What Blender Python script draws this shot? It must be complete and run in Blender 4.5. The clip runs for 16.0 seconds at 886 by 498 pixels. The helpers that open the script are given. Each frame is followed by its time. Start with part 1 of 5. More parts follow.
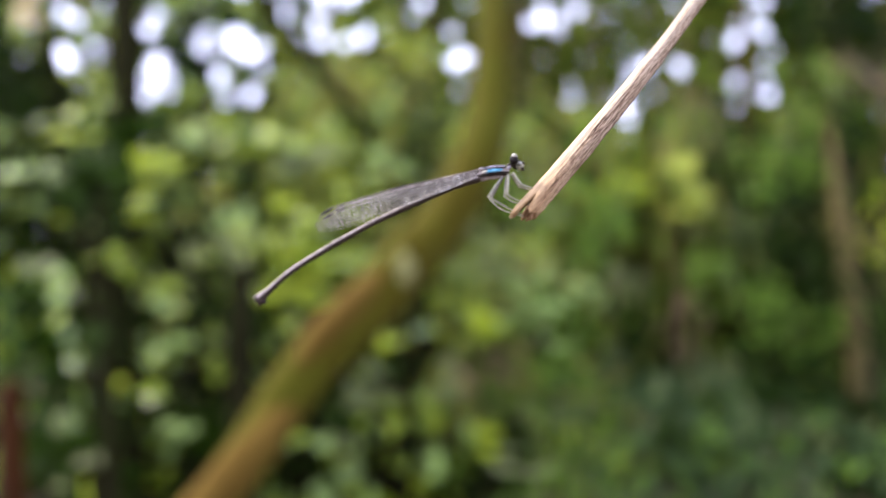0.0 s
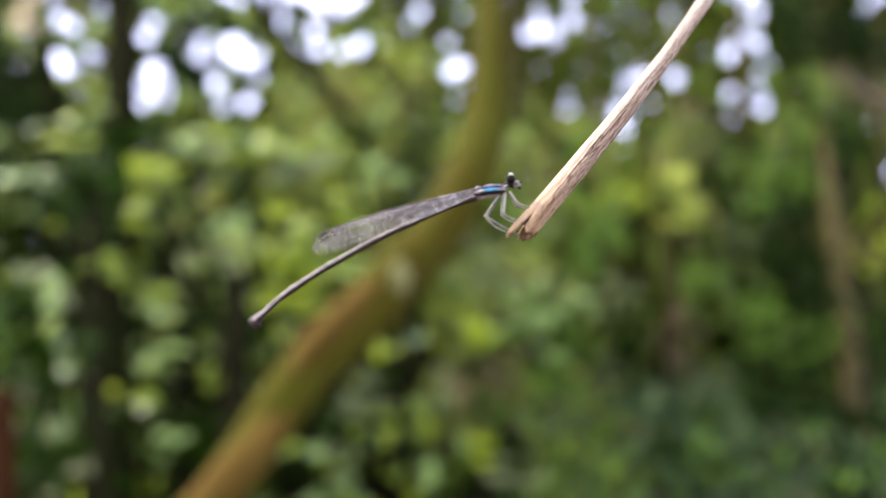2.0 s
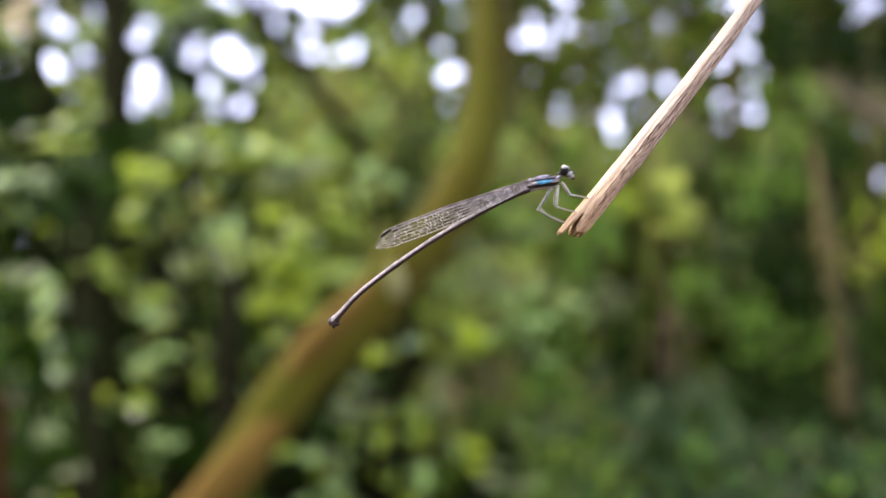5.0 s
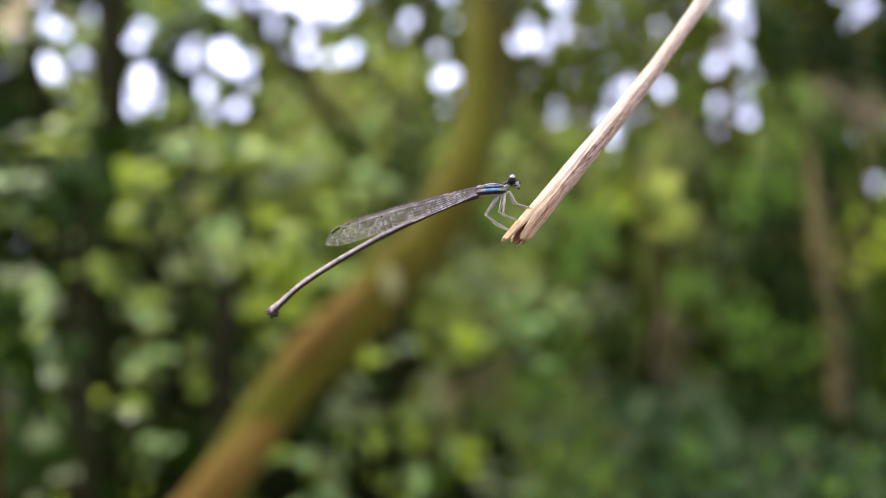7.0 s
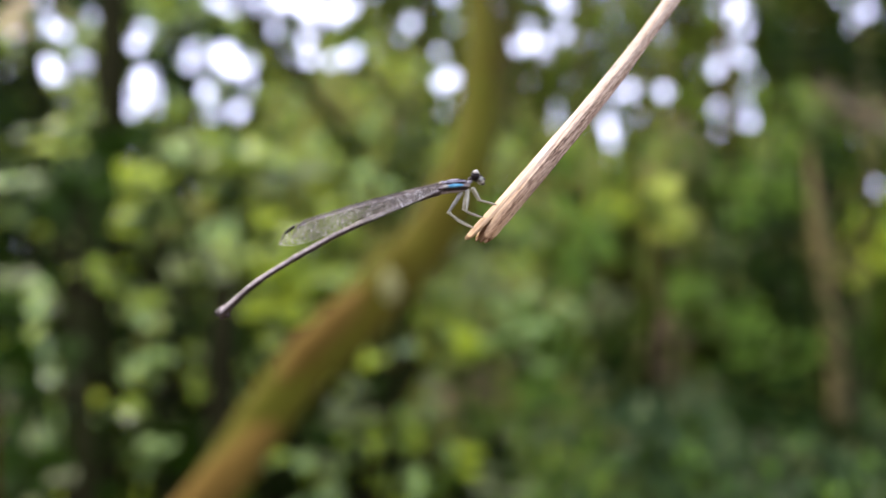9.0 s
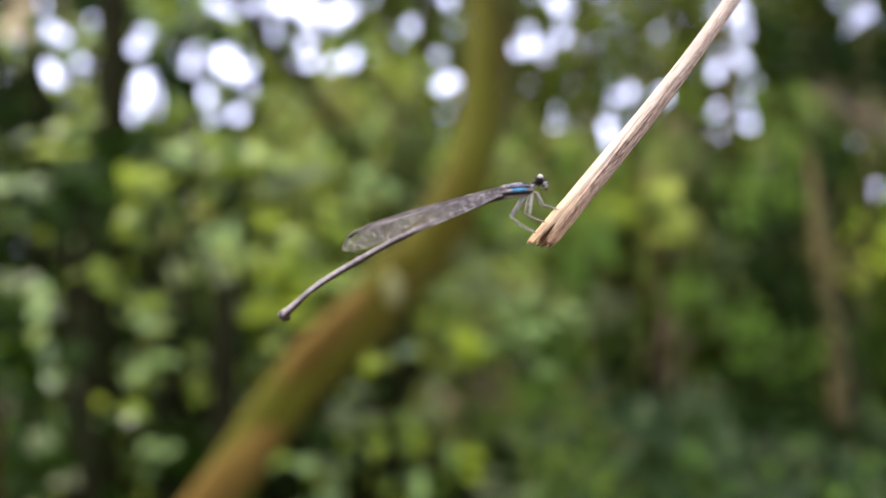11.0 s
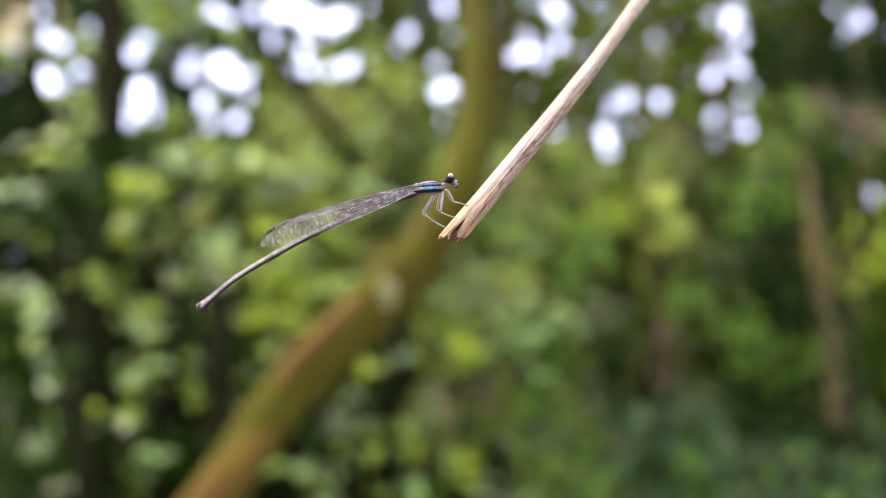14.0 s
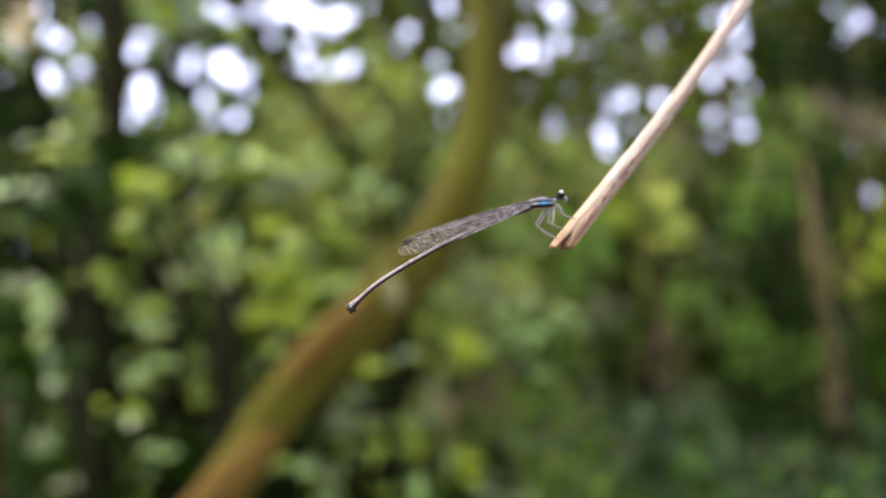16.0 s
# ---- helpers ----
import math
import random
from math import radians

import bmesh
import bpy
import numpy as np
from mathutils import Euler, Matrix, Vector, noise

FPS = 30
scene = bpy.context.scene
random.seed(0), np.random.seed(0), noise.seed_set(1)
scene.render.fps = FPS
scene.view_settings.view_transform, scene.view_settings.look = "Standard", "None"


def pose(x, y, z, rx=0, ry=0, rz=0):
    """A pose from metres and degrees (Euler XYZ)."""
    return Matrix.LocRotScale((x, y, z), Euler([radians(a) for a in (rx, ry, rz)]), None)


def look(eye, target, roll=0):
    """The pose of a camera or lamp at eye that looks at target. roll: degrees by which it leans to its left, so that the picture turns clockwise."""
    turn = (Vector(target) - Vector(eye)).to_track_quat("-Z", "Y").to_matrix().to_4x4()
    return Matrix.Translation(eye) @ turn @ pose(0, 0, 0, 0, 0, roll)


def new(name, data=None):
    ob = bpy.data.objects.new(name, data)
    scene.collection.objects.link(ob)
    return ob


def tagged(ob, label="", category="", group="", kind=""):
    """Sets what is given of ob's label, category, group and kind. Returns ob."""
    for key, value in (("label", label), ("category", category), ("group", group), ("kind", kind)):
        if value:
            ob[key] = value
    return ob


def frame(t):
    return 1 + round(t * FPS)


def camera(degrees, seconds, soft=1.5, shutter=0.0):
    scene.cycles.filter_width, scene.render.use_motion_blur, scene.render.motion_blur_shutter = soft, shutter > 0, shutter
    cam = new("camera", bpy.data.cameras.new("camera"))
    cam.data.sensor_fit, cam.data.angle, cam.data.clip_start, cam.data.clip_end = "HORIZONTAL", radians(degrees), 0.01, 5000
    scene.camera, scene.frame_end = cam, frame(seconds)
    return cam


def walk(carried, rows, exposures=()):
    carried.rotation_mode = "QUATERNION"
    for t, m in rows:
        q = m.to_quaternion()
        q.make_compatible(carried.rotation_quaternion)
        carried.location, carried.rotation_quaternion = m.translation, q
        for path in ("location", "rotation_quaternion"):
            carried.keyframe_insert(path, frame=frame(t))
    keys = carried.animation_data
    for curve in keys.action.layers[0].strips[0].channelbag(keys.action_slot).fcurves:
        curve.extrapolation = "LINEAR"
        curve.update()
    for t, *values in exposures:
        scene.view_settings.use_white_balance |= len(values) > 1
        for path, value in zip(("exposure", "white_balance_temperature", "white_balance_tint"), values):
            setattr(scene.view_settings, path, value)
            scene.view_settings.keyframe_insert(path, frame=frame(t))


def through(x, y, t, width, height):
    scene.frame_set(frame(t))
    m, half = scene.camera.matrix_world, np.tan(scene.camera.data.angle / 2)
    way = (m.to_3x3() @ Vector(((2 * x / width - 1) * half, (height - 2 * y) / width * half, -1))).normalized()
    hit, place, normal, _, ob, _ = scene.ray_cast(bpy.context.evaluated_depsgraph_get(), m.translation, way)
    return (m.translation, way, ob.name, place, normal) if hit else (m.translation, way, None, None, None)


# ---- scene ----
cam = camera(66.31, 16.0, soft=0.7, shutter=0.4)
cam.data.dof.use_dof = True
cam.data.dof.focus_distance = 0.0825
cam.data.dof.aperture_fstop = 8.3
cam.data.dof.aperture_blades = 0
walk(cam, [
    (0, pose(0.00872, 0.00181, 1.35869, 88.065, 0.770, 1.772)),
    (0.2, pose(0.00985, 0.00268, 1.35886, 88.143, 0.714, 1.770)),
    (0.5, pose(0.00832, 0.00385, 1.35797, 88.269, 0.630, 1.741)),
    (0.7, pose(0.00656, 0.00559, 1.35788, 88.312, 0.566, 1.679)),
    (1, pose(0.00758, 0.00828, 1.35676, 88.386, 0.470, 1.617)),
    (1.2, pose(0.00550, 0.00775, 1.35792, 88.456, 0.458, 1.581)),
    (1.5, pose(0.00386, 0.00691, 1.35637, 88.587, 0.440, 1.538)),
    (1.7, pose(0.00482, 0.00510, 1.35755, 88.668, 0.420, 1.467)),
    (2, pose(0.00752, 0.00242, 1.35861, 88.796, 0.390, 1.371)),
    (2.2, pose(0.00699, 0.00187, 1.35852, 88.804, 0.354, 1.331)),
    (2.5, pose(0.00557, 0.00103, 1.35772, 88.821, 0.300, 1.267)),
    (2.7, pose(0.00539, 0.00123, 1.35744, 88.846, 0.284, 1.239)),
    (3, pose(0.00423, 0.00150, 1.35577, 88.894, 0.260, 1.189)),
    (3.1, pose(0.00583, 0.00251, 1.35427, 88.933, 0.254, 1.182)),
    (3.2, pose(0.00622, 0.00353, 1.35571, 88.949, 0.248, 1.166)),
    (3.3, pose(0.00747, 0.00454, 1.35430, 88.988, 0.242, 1.157)),
    (3.4, pose(0.00815, 0.00556, 1.35413, 89.017, 0.236, 1.143)),
    (3.5, pose(0.00628, 0.00657, 1.35515, 89.036, 0.230, 1.108)),
    (3.6, pose(0.00469, 0.00583, 1.35579, 89.046, 0.230, 1.073)),
    (3.7, pose(0.00319, 0.00509, 1.35621, 89.058, 0.230, 1.039)),
    (3.8, pose(0.00379, 0.00435, 1.35457, 89.087, 0.230, 1.023)),
    (4, pose(0.00488, 0.00287, 1.35419, 89.122, 0.230, 0.988)),
    (4.2, pose(0.00068, -0.00068, 1.35610, 89.135, 0.210, 0.919)),
    (6.3, pose(-0.00150, -0.00036, 1.35548, 89.449, 0.000, 0.532)),
    (6.5, pose(-0.00141, -0.00145, 1.35565, 89.477, -0.020, 0.498)),
    (6.7, pose(-0.00060, -0.00239, 1.35579, 89.471, 0.000, 0.454)),
    (7, pose(0.00346, -0.00378, 1.35511, 89.469, 0.030, 0.411)),
    (7.2, pose(0.00231, -0.00353, 1.35549, 89.469, -0.038, 0.406)),
    (7.5, pose(0.00302, -0.00314, 1.35430, 89.483, -0.140, 0.419)),
    (7.7, pose(0.00297, -0.00216, 1.35461, 89.475, -0.152, 0.412)),
    (8, pose(0.00116, -0.00071, 1.35313, 89.480, -0.170, 0.387)),
    (8.2, pose(0.00167, -0.00015, 1.35335, 89.497, -0.142, 0.396)),
    (8.5, pose(0.00085, 0.00069, 1.35319, 89.527, -0.100, 0.397)),
    (8.7, pose(0.00268, 0.00029, 1.35274, 89.602, -0.104, 0.416)),
    (9, pose(0.00681, -0.00029, 1.35329, 89.704, -0.110, 0.457)),
    (9.2, pose(0.00842, -0.00097, 1.35219, 89.739, -0.098, 0.473)),
    (11.3, pose(-0.00191, 0.00075, 1.35231, 90.012, 0.028, 0.424)),
    (11.5, pose(-0.00174, -0.00147, 1.35236, 90.038, 0.040, 0.429)),
    (11.7, pose(-0.00097, -0.00269, 1.35227, 89.990, -0.008, 0.352)),
    (12, pose(-0.00056, -0.00452, 1.35122, 89.925, -0.080, 0.231)),
    (12.2, pose(0.00078, -0.00363, 1.35143, 89.914, -0.092, 0.198)),
    (12.5, pose(0.00102, -0.00230, 1.34943, 89.917, -0.110, 0.136)),
    (12.7, pose(0.00118, -0.00147, 1.34960, 89.951, -0.066, 0.086)),
    (13, pose(0.00414, -0.00022, 1.34869, 90.011, -0.000, 0.034)),
    (13.2, pose(0.00470, -0.00075, 1.34919, 90.102, 0.000, 0.059)),
    (13.5, pose(0.00725, -0.00154, 1.34825, 90.252, -0.000, 0.112)),
    (13.7, pose(0.00819, -0.00257, 1.34889, 90.350, 0.028, 0.188)),
    (14, pose(0.00675, -0.00411, 1.34898, 90.503, 0.070, 0.280)),
    (14.2, pose(0.00717, -0.00499, 1.34944, 90.519, 0.078, 0.356)),
    (14.5, pose(0.00365, -0.00630, 1.34852, 90.555, 0.090, 0.436)),
    (14.7, pose(0.00117, -0.00755, 1.34870, 90.540, 0.106, 0.465)),
    (15, pose(-0.00270, -0.00943, 1.34979, 90.512, 0.130, 0.507)),
    (15.2, pose(-0.00424, -0.01037, 1.34907, 90.445, 0.082, 0.479)),
    (15.5, pose(-0.00577, -0.01176, 1.34842, 90.340, 0.010, 0.444)),
    (15.7, pose(-0.00783, -0.01303, 1.34878, 90.364, -0.038, 0.316)),
    (16, pose(-0.00943, -0.01492, 1.34878, 90.404, -0.110, 0.137)),
], exposures=[(0, 1.02), (2, 1.02), (2.6, 1.02 + 0.04), (4, 1.02 + 0.02), (7, 1.02 - 0.02), (9, 1.02 - 0.02), (11.5, 1.02 - 0.08), (12.5, 1.02), (13, 1.02 + 0.09), (14.5, 1.02 + 0.14), (15.1, 1.02 - 0.08), (16, 1.02 - 0.11)])

# ---- daylight: pale sky over the wood, soft sun from the upper left ----
SUN_TURN, SUN_RISE = radians(-78), radians(46)
world = bpy.data.worlds.new("sky")
scene.world = world
world.use_nodes = True
wt = world.node_tree
wt.nodes.clear()
sky = wt.nodes.new("ShaderNodeTexSky")
sky.sky_type = 'NISHITA'
sky.sun_disc = False
sky.sun_elevation = SUN_RISE
sky.sun_rotation = SUN_TURN
sky.air_density, sky.dust_density, sky.ozone_density = 1.0, 3.0, 1.0
haze = wt.nodes.new("ShaderNodeMix")
haze.data_type = 'RGBA'
haze.inputs["Factor"].default_value = 0.45
haze.inputs["B"].default_value = (38.0 * 0.90, 38.0 * 0.91, 38.0 * 1.28, 1)
back = wt.nodes.new("ShaderNodeBackground")
back.inputs["Strength"].default_value = 0.1
wout = wt.nodes.new("ShaderNodeOutputWorld")
wt.links.new(sky.outputs["Color"], haze.inputs["A"])
wt.links.new(haze.outputs["Result"], back.inputs["Color"])
wt.links.new(back.outputs["Background"], wout.inputs["Surface"])

sun_data = bpy.data.lights.new("sun", 'SUN')
sun_data.energy = 3.0
sun_data.angle = radians(10)
sun_data.color = (1.0, 0.92, 0.78)
sun = new("sun", sun_data)
sun.matrix_basis = look((math.sin(SUN_TURN) * math.cos(SUN_RISE) * 20, math.cos(SUN_TURN) * math.cos(SUN_RISE) * 20, math.sin(SUN_RISE) * 20), (0, 0, 0))


# ---- materials ----
def shader(name, rough=0.6, spec=0.4):
    m = bpy.data.materials.new(name)
    m.use_nodes = True
    nt = m.node_tree
    b = nt.nodes["Principled BSDF"]
    b.inputs["Roughness"].default_value = rough
    b.inputs["Specular IOR Level"].default_value = spec
    return m, nt, b


def ramp_of(nt, stops):
    r = nt.nodes.new("ShaderNodeValToRGB")
    while len(r.color_ramp.elements) < len(stops):
        r.color_ramp.elements.new(0.5)
    for e, (p, c) in zip(r.color_ramp.elements, stops):
        e.position, e.color = p, (*c, 1)
    return r


def grained(name, stops, scale=40.0, stretch=(1, 1, 1), rough=0.7, bump=0.3, fine=6.0, depth=0.001, spec=0.35):
    """Two scales of noise through a colour ramp, with relief."""
    m, nt, b = shader(name, rough, spec)
    tc = nt.nodes.new("ShaderNodeTexCoord")
    mp = nt.nodes.new("ShaderNodeMapping")
    mp.inputs["Scale"].default_value = stretch
    nt.links.new(tc.outputs["Object"], mp.inputs["Vector"])
    n1, n2 = nt.nodes.new("ShaderNodeTexNoise"), nt.nodes.new("ShaderNodeTexNoise")
    n1.inputs["Scale"].default_value, n2.inputs["Scale"].default_value = scale, scale * fine
    for n in (n1, n2):
        n.inputs["Detail"].default_value = 4
        nt.links.new(mp.outputs["Vector"], n.inputs["Vector"])
    mix = nt.nodes.new("ShaderNodeMath")
    mix.operation = 'MULTIPLY_ADD'
    mix.inputs[1].default_value = 0.45
    nt.links.new(n2.outputs["Fac"], mix.inputs[0])
    half = nt.nodes.new("ShaderNodeMath")
    half.operation = 'MULTIPLY'
    half.inputs[1].default_value = 0.55
    nt.links.new(n1.outputs["Fac"], half.inputs[0])
    nt.links.new(half.outputs[0], mix.inputs[2])
    r = ramp_of(nt, stops)
    nt.links.new(mix.outputs[0], r.inputs["Fac"])
    nt.links.new(r.outputs["Color"], b.inputs["Base Color"])
    bp = nt.nodes.new("ShaderNodeBump")
    bp.inputs["Strength"].default_value = bump
    bp.inputs["Distance"].default_value = depth
    nt.links.new(mix.outputs[0], bp.inputs["Height"])
    nt.links.new(bp.outputs["Normal"], b.inputs["Normal"])
    return m


def leaf_paint(name, low, high, rough=0.45, through=0.35, spec=0.10):
    """Leaf with light passing through it; every leaf of a mesh has its own tone."""
    m, nt, b = shader(name, rough, spec)
    geo = nt.nodes.new("ShaderNodeNewGeometry")
    r = ramp_of(nt, [(0.0, low), (1.0, high)])
    tc = nt.nodes.new("ShaderNodeTexCoord")
    n = nt.nodes.new("ShaderNodeTexNoise")
    n.inputs["Scale"].default_value = 30
    nt.links.new(tc.outputs["Object"], n.inputs["Vector"])
    add = nt.nodes.new("ShaderNodeMath")
    add.operation = 'MULTIPLY_ADD'
    add.inputs[1].default_value = 0.5
    nt.links.new(n.outputs["Fac"], add.inputs[0])
    sc = nt.nodes.new("ShaderNodeMath")
    sc.operation = 'MULTIPLY'
    sc.inputs[1].default_value = 0.6
    info, tone, wrap = nt.nodes.new("ShaderNodeObjectInfo"), nt.nodes.new("ShaderNodeMath"), nt.nodes.new("ShaderNodeMath")
    wrap.operation = 'FRACT'
    nt.links.new(geo.outputs["Random Per Island"], tone.inputs[0])
    nt.links.new(info.outputs["Random"], tone.inputs[1])
    nt.links.new(tone.outputs[0], wrap.inputs[0])
    nt.links.new(wrap.outputs[0], sc.inputs[0])
    nt.links.new(sc.outputs[0], add.inputs[2])
    nt.links.new(add.outputs[0], r.inputs["Fac"])
    nt.links.new(r.outputs["Color"], b.inputs["Base Color"])
    tr = nt.nodes.new("ShaderNodeBsdfTranslucent")
    nt.links.new(r.outputs["Color"], tr.inputs["Color"])
    mx = nt.nodes.new("ShaderNodeMixShader")
    mx.inputs["Fac"].default_value = through
    nt.links.new(b.outputs["BSDF"], mx.inputs[1])
    nt.links.new(tr.outputs["BSDF"], mx.inputs[2])
    nt.links.new(mx.outputs["Shader"], nt.nodes["Material Output"].inputs["Surface"])
    return m


def twig_paint():
    """Pale peeled wood, one side darkened by rough grey-brown bark and painted shade, with dark cracks along the grain.
    """
    m, nt, b = shader("dry_twig_wood", 0.8, 0.25)
    L = nt.links.new
    tc = nt.nodes.new("ShaderNodeTexCoord")
    mp = nt.nodes.new("ShaderNodeMapping")
    mp.inputs["Scale"].default_value = (1, 1, 0.06)
    L(tc.outputs["Object"], mp.inputs["Vector"])
    mp2 = nt.nodes.new("ShaderNodeMapping")
    mp2.inputs["Scale"].default_value = (1, 1, 0.15)
    L(tc.outputs["Object"], mp2.inputs["Vector"])
    grain, patch, speck = [nt.nodes.new("ShaderNodeTexNoise") for _ in range(3)]
    for n, s, src in ((grain, 4600, mp.outputs["Vector"]), (patch, 900, mp.outputs["Vector"]), (speck, 6800, mp2.outputs["Vector"])):
        n.inputs["Scale"].default_value, n.inputs["Detail"].default_value = s, 5
        L(src, n.inputs["Vector"])
    sep = nt.nodes.new("ShaderNodeVectorMath")
    sep.operation = 'DOT_PRODUCT'
    sep.inputs[1].default_value = (0.972, -0.235, 0.0)
    L(tc.outputs["Object"], sep.inputs[0])

    def calc(op, a, b_, c=None):
        q = nt.nodes.new("ShaderNodeMath")
        q.operation = op
        for i, v in enumerate((a, b_, c)):
            if v is None:
                continue
            if isinstance(v, (int, float)):
                q.inputs[i].default_value = v
            else:
                L(v, q.inputs[i])
        return q.outputs[0]

    edge = calc('ADD', calc('MULTIPLY_ADD', sep.outputs["Value"], 620.0, 0.0), calc('MULTIPLY_ADD', patch.outputs["Fac"], 2.0, -1.0))
    lean = nt.nodes.new("ShaderNodeClamp")
    L(calc('MULTIPLY_ADD', edge, 1.4, 0.2), lean.inputs["Value"])
    pale = ramp_of(nt, [(0.30, (0.15, 0.095, 0.055)), (0.38, (0.33, 0.24, 0.155)), (0.48, (0.41, 0.32, 0.225)), (0.60, (0.48, 0.39, 0.285))])
    bark = ramp_of(nt, [(0.36, (0.06, 0.036, 0.020)), (0.46, (0.19, 0.12, 0.070)), (0.57, (0.40, 0.29, 0.19))])
    L(calc('ADD', calc('MULTIPLY', grain.outputs["Fac"], 0.8), calc('MULTIPLY', speck.outputs["Fac"], 0.2)), pale.inputs["Fac"])
    L(calc('ADD', calc('MULTIPLY', grain.outputs["Fac"], 0.45), calc('MULTIPLY', speck.outputs["Fac"], 0.55)), bark.inputs["Fac"])
    mix = nt.nodes.new("ShaderNodeMix")
    mix.data_type = 'RGBA'
    L(lean.outputs["Result"], mix.inputs["Factor"])
    L(pale.outputs["Color"], mix.inputs["A"])
    L(bark.outputs["Color"], mix.inputs["B"])
    # fresher, yellower wood towards the break
    sep_z = nt.nodes.new("ShaderNodeSeparateXYZ")
    L(tc.outputs["Object"], sep_z.inputs["Vector"])
    fresh = nt.nodes.new("ShaderNodeMapRange")
    fresh.inputs["From Min"].default_value, fresh.inputs["From Max"].default_value = 0.014, 0.0
    L(calc('ADD', sep_z.outputs["Z"], calc('MULTIPLY_ADD', patch.outputs["Fac"], 0.012, -0.006)), fresh.inputs["Value"])
    warm = nt.nodes.new("ShaderNodeMix")
    warm.data_type, warm.blend_type = 'RGBA', 'MULTIPLY'
    warm.inputs["B"].default_value = (1.0, 0.84, 0.60, 1)
    L(fresh.outputs["Result"], warm.inputs["Factor"])
    L(mix.outputs["Result"], warm.inputs["A"])
    L(warm.outputs["Result"], b.inputs["Base Color"])
    bp = nt.nodes.new("ShaderNodeBump")
    bp.inputs["Strength"].default_value, bp.inputs["Distance"].default_value = 0.7, 0.0003
    L(calc('ADD', grain.outputs["Fac"], calc('MULTIPLY', speck.outputs["Fac"], lean.outputs["Result"])), bp.inputs["Height"])
    L(bp.outputs["Normal"], b.inputs["Normal"])
    return m


LEAVES = {
    # near-black leaves: the shaded depths of the foliage are put into this colour
    "dark": leaf_paint("shade_painted_leaf", (0.004, 0.010, 0.001), (0.016, 0.034, 0.003), spec=0.03, rough=0.6),
    "wood": leaf_paint("forest_leaf", (0.055, 0.09, 0.004), (0.125, 0.175, 0.013)),
    "mid": leaf_paint("green_leaf", (0.143, 0.215, 0.011), (0.285, 0.37, 0.030), rough=0.36, spec=0.22),
    "fern": leaf_paint("fern_green_leaf", (0.07, 0.145, 0.012), (0.145, 0.245, 0.028)),
    # very dark leaf colour with the left side's shade painted in
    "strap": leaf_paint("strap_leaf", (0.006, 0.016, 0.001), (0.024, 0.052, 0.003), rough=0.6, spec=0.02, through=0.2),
    "gloss": leaf_paint("glossy_leaf", (0.05, 0.09, 0.01), (0.11, 0.17, 0.03), rough=0.3, spec=0.4, through=0.15),
    # bright yellow-green: the glow of backlit leaves is painted into the colour
    "yellow": leaf_paint("backlit_painted_leaf", (0.23, 0.32, 0.013), (0.40, 0.47, 0.035), through=0.45),
    # brightest leaf tone, with sunlight put into the colour
    "gold": leaf_paint("sun_painted_leaf", (0.25, 0.30, 0.03), (0.37, 0.42, 0.08), through=0.5),
    # whitish green: the sky's sheen on the leaf is painted into its colour
    "pale": leaf_paint("sheen_painted_leaf", (0.19, 0.295, 0.055), (0.345, 0.475, 0.145), rough=0.4, spec=0.25),
    "grey": leaf_paint("grey_green_leaf", (0.092, 0.115, 0.032), (0.172, 0.20, 0.068), rough=0.5, spec=0.25),
    "olive": leaf_paint("olive_leaf", (0.15, 0.15, 0.02), (0.26, 0.255, 0.05)),
    "cream": leaf_paint("bleached_leaf", (0.50, 0.37, 0.19), (0.72, 0.56, 0.32), rough=0.7),
    # dim bluish herb leaf, its shade put into the colour
    "shade": leaf_paint("shade_painted_herb_leaf", (0.032, 0.062, 0.018), (0.070, 0.115, 0.042), rough=0.55),
    "brown": leaf_paint("dry_leaf", (0.09, 0.065, 0.025), (0.22, 0.165, 0.09), rough=0.7),
}
TWIG_WOOD = twig_paint()

# near-black bark: the wood's deep shade is put into this colour
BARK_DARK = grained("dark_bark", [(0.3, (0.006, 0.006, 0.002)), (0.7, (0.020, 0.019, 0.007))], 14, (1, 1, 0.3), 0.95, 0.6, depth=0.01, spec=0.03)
BARK_BROWN = grained("brown_bark", [(0.3, (0.028, 0.024, 0.004)), (0.7, (0.074, 0.062, 0.012))], 14, (1, 1, 0.3), 0.95, 0.6, depth=0.01, spec=0.1)
BARK_RED = grained("red_bark", [(0.3, (0.020, 0.007, 0.002)), (0.7, (0.048, 0.017, 0.004))], 14, (1, 1, 0.3), 0.95, 0.6, depth=0.01, spec=0.1)
BARK_MOSS = grained("mossy_bark", [(0.25, (0.044, 0.028, 0.002)), (0.45, (0.052, 0.044, 0.002)), (0.65, (0.054, 0.056, 0.003)), (0.8, (0.07, 0.074, 0.008))], 5, (1, 1, 0.5), 0.9, 0.5, depth=0.008, spec=0.1)
BARK_TAN = grained("tan_bark", [(0.3, (0.12, 0.088, 0.054)), (0.7, (0.24, 0.188, 0.125))], 14, (1, 1, 0.3), 0.95, 0.6, depth=0.01, spec=0.1)
BARK_RUST = grained("rusty_bark", [(0.3, (0.068, 0.038, 0.005)), (0.7, (0.100, 0.063, 0.010))], 9, (1, 1, 0.5), 0.9, 0.5, depth=0.006, spec=0.1)
KNOT = grained("lichen_knot", [(0.3, (0.11, 0.105, 0.033)), (0.7, (0.215, 0.21, 0.085))], 20, (1, 1, 1), 0.9, 0.5, depth=0.006, spec=0.1)
BARK_PALE = grained("pale_bark", [(0.3, (0.060, 0.048, 0.017)), (0.7, (0.135, 0.108, 0.044))], 20, (1, 1, 0.3), 0.95, 0.5, depth=0.006, spec=0.1)
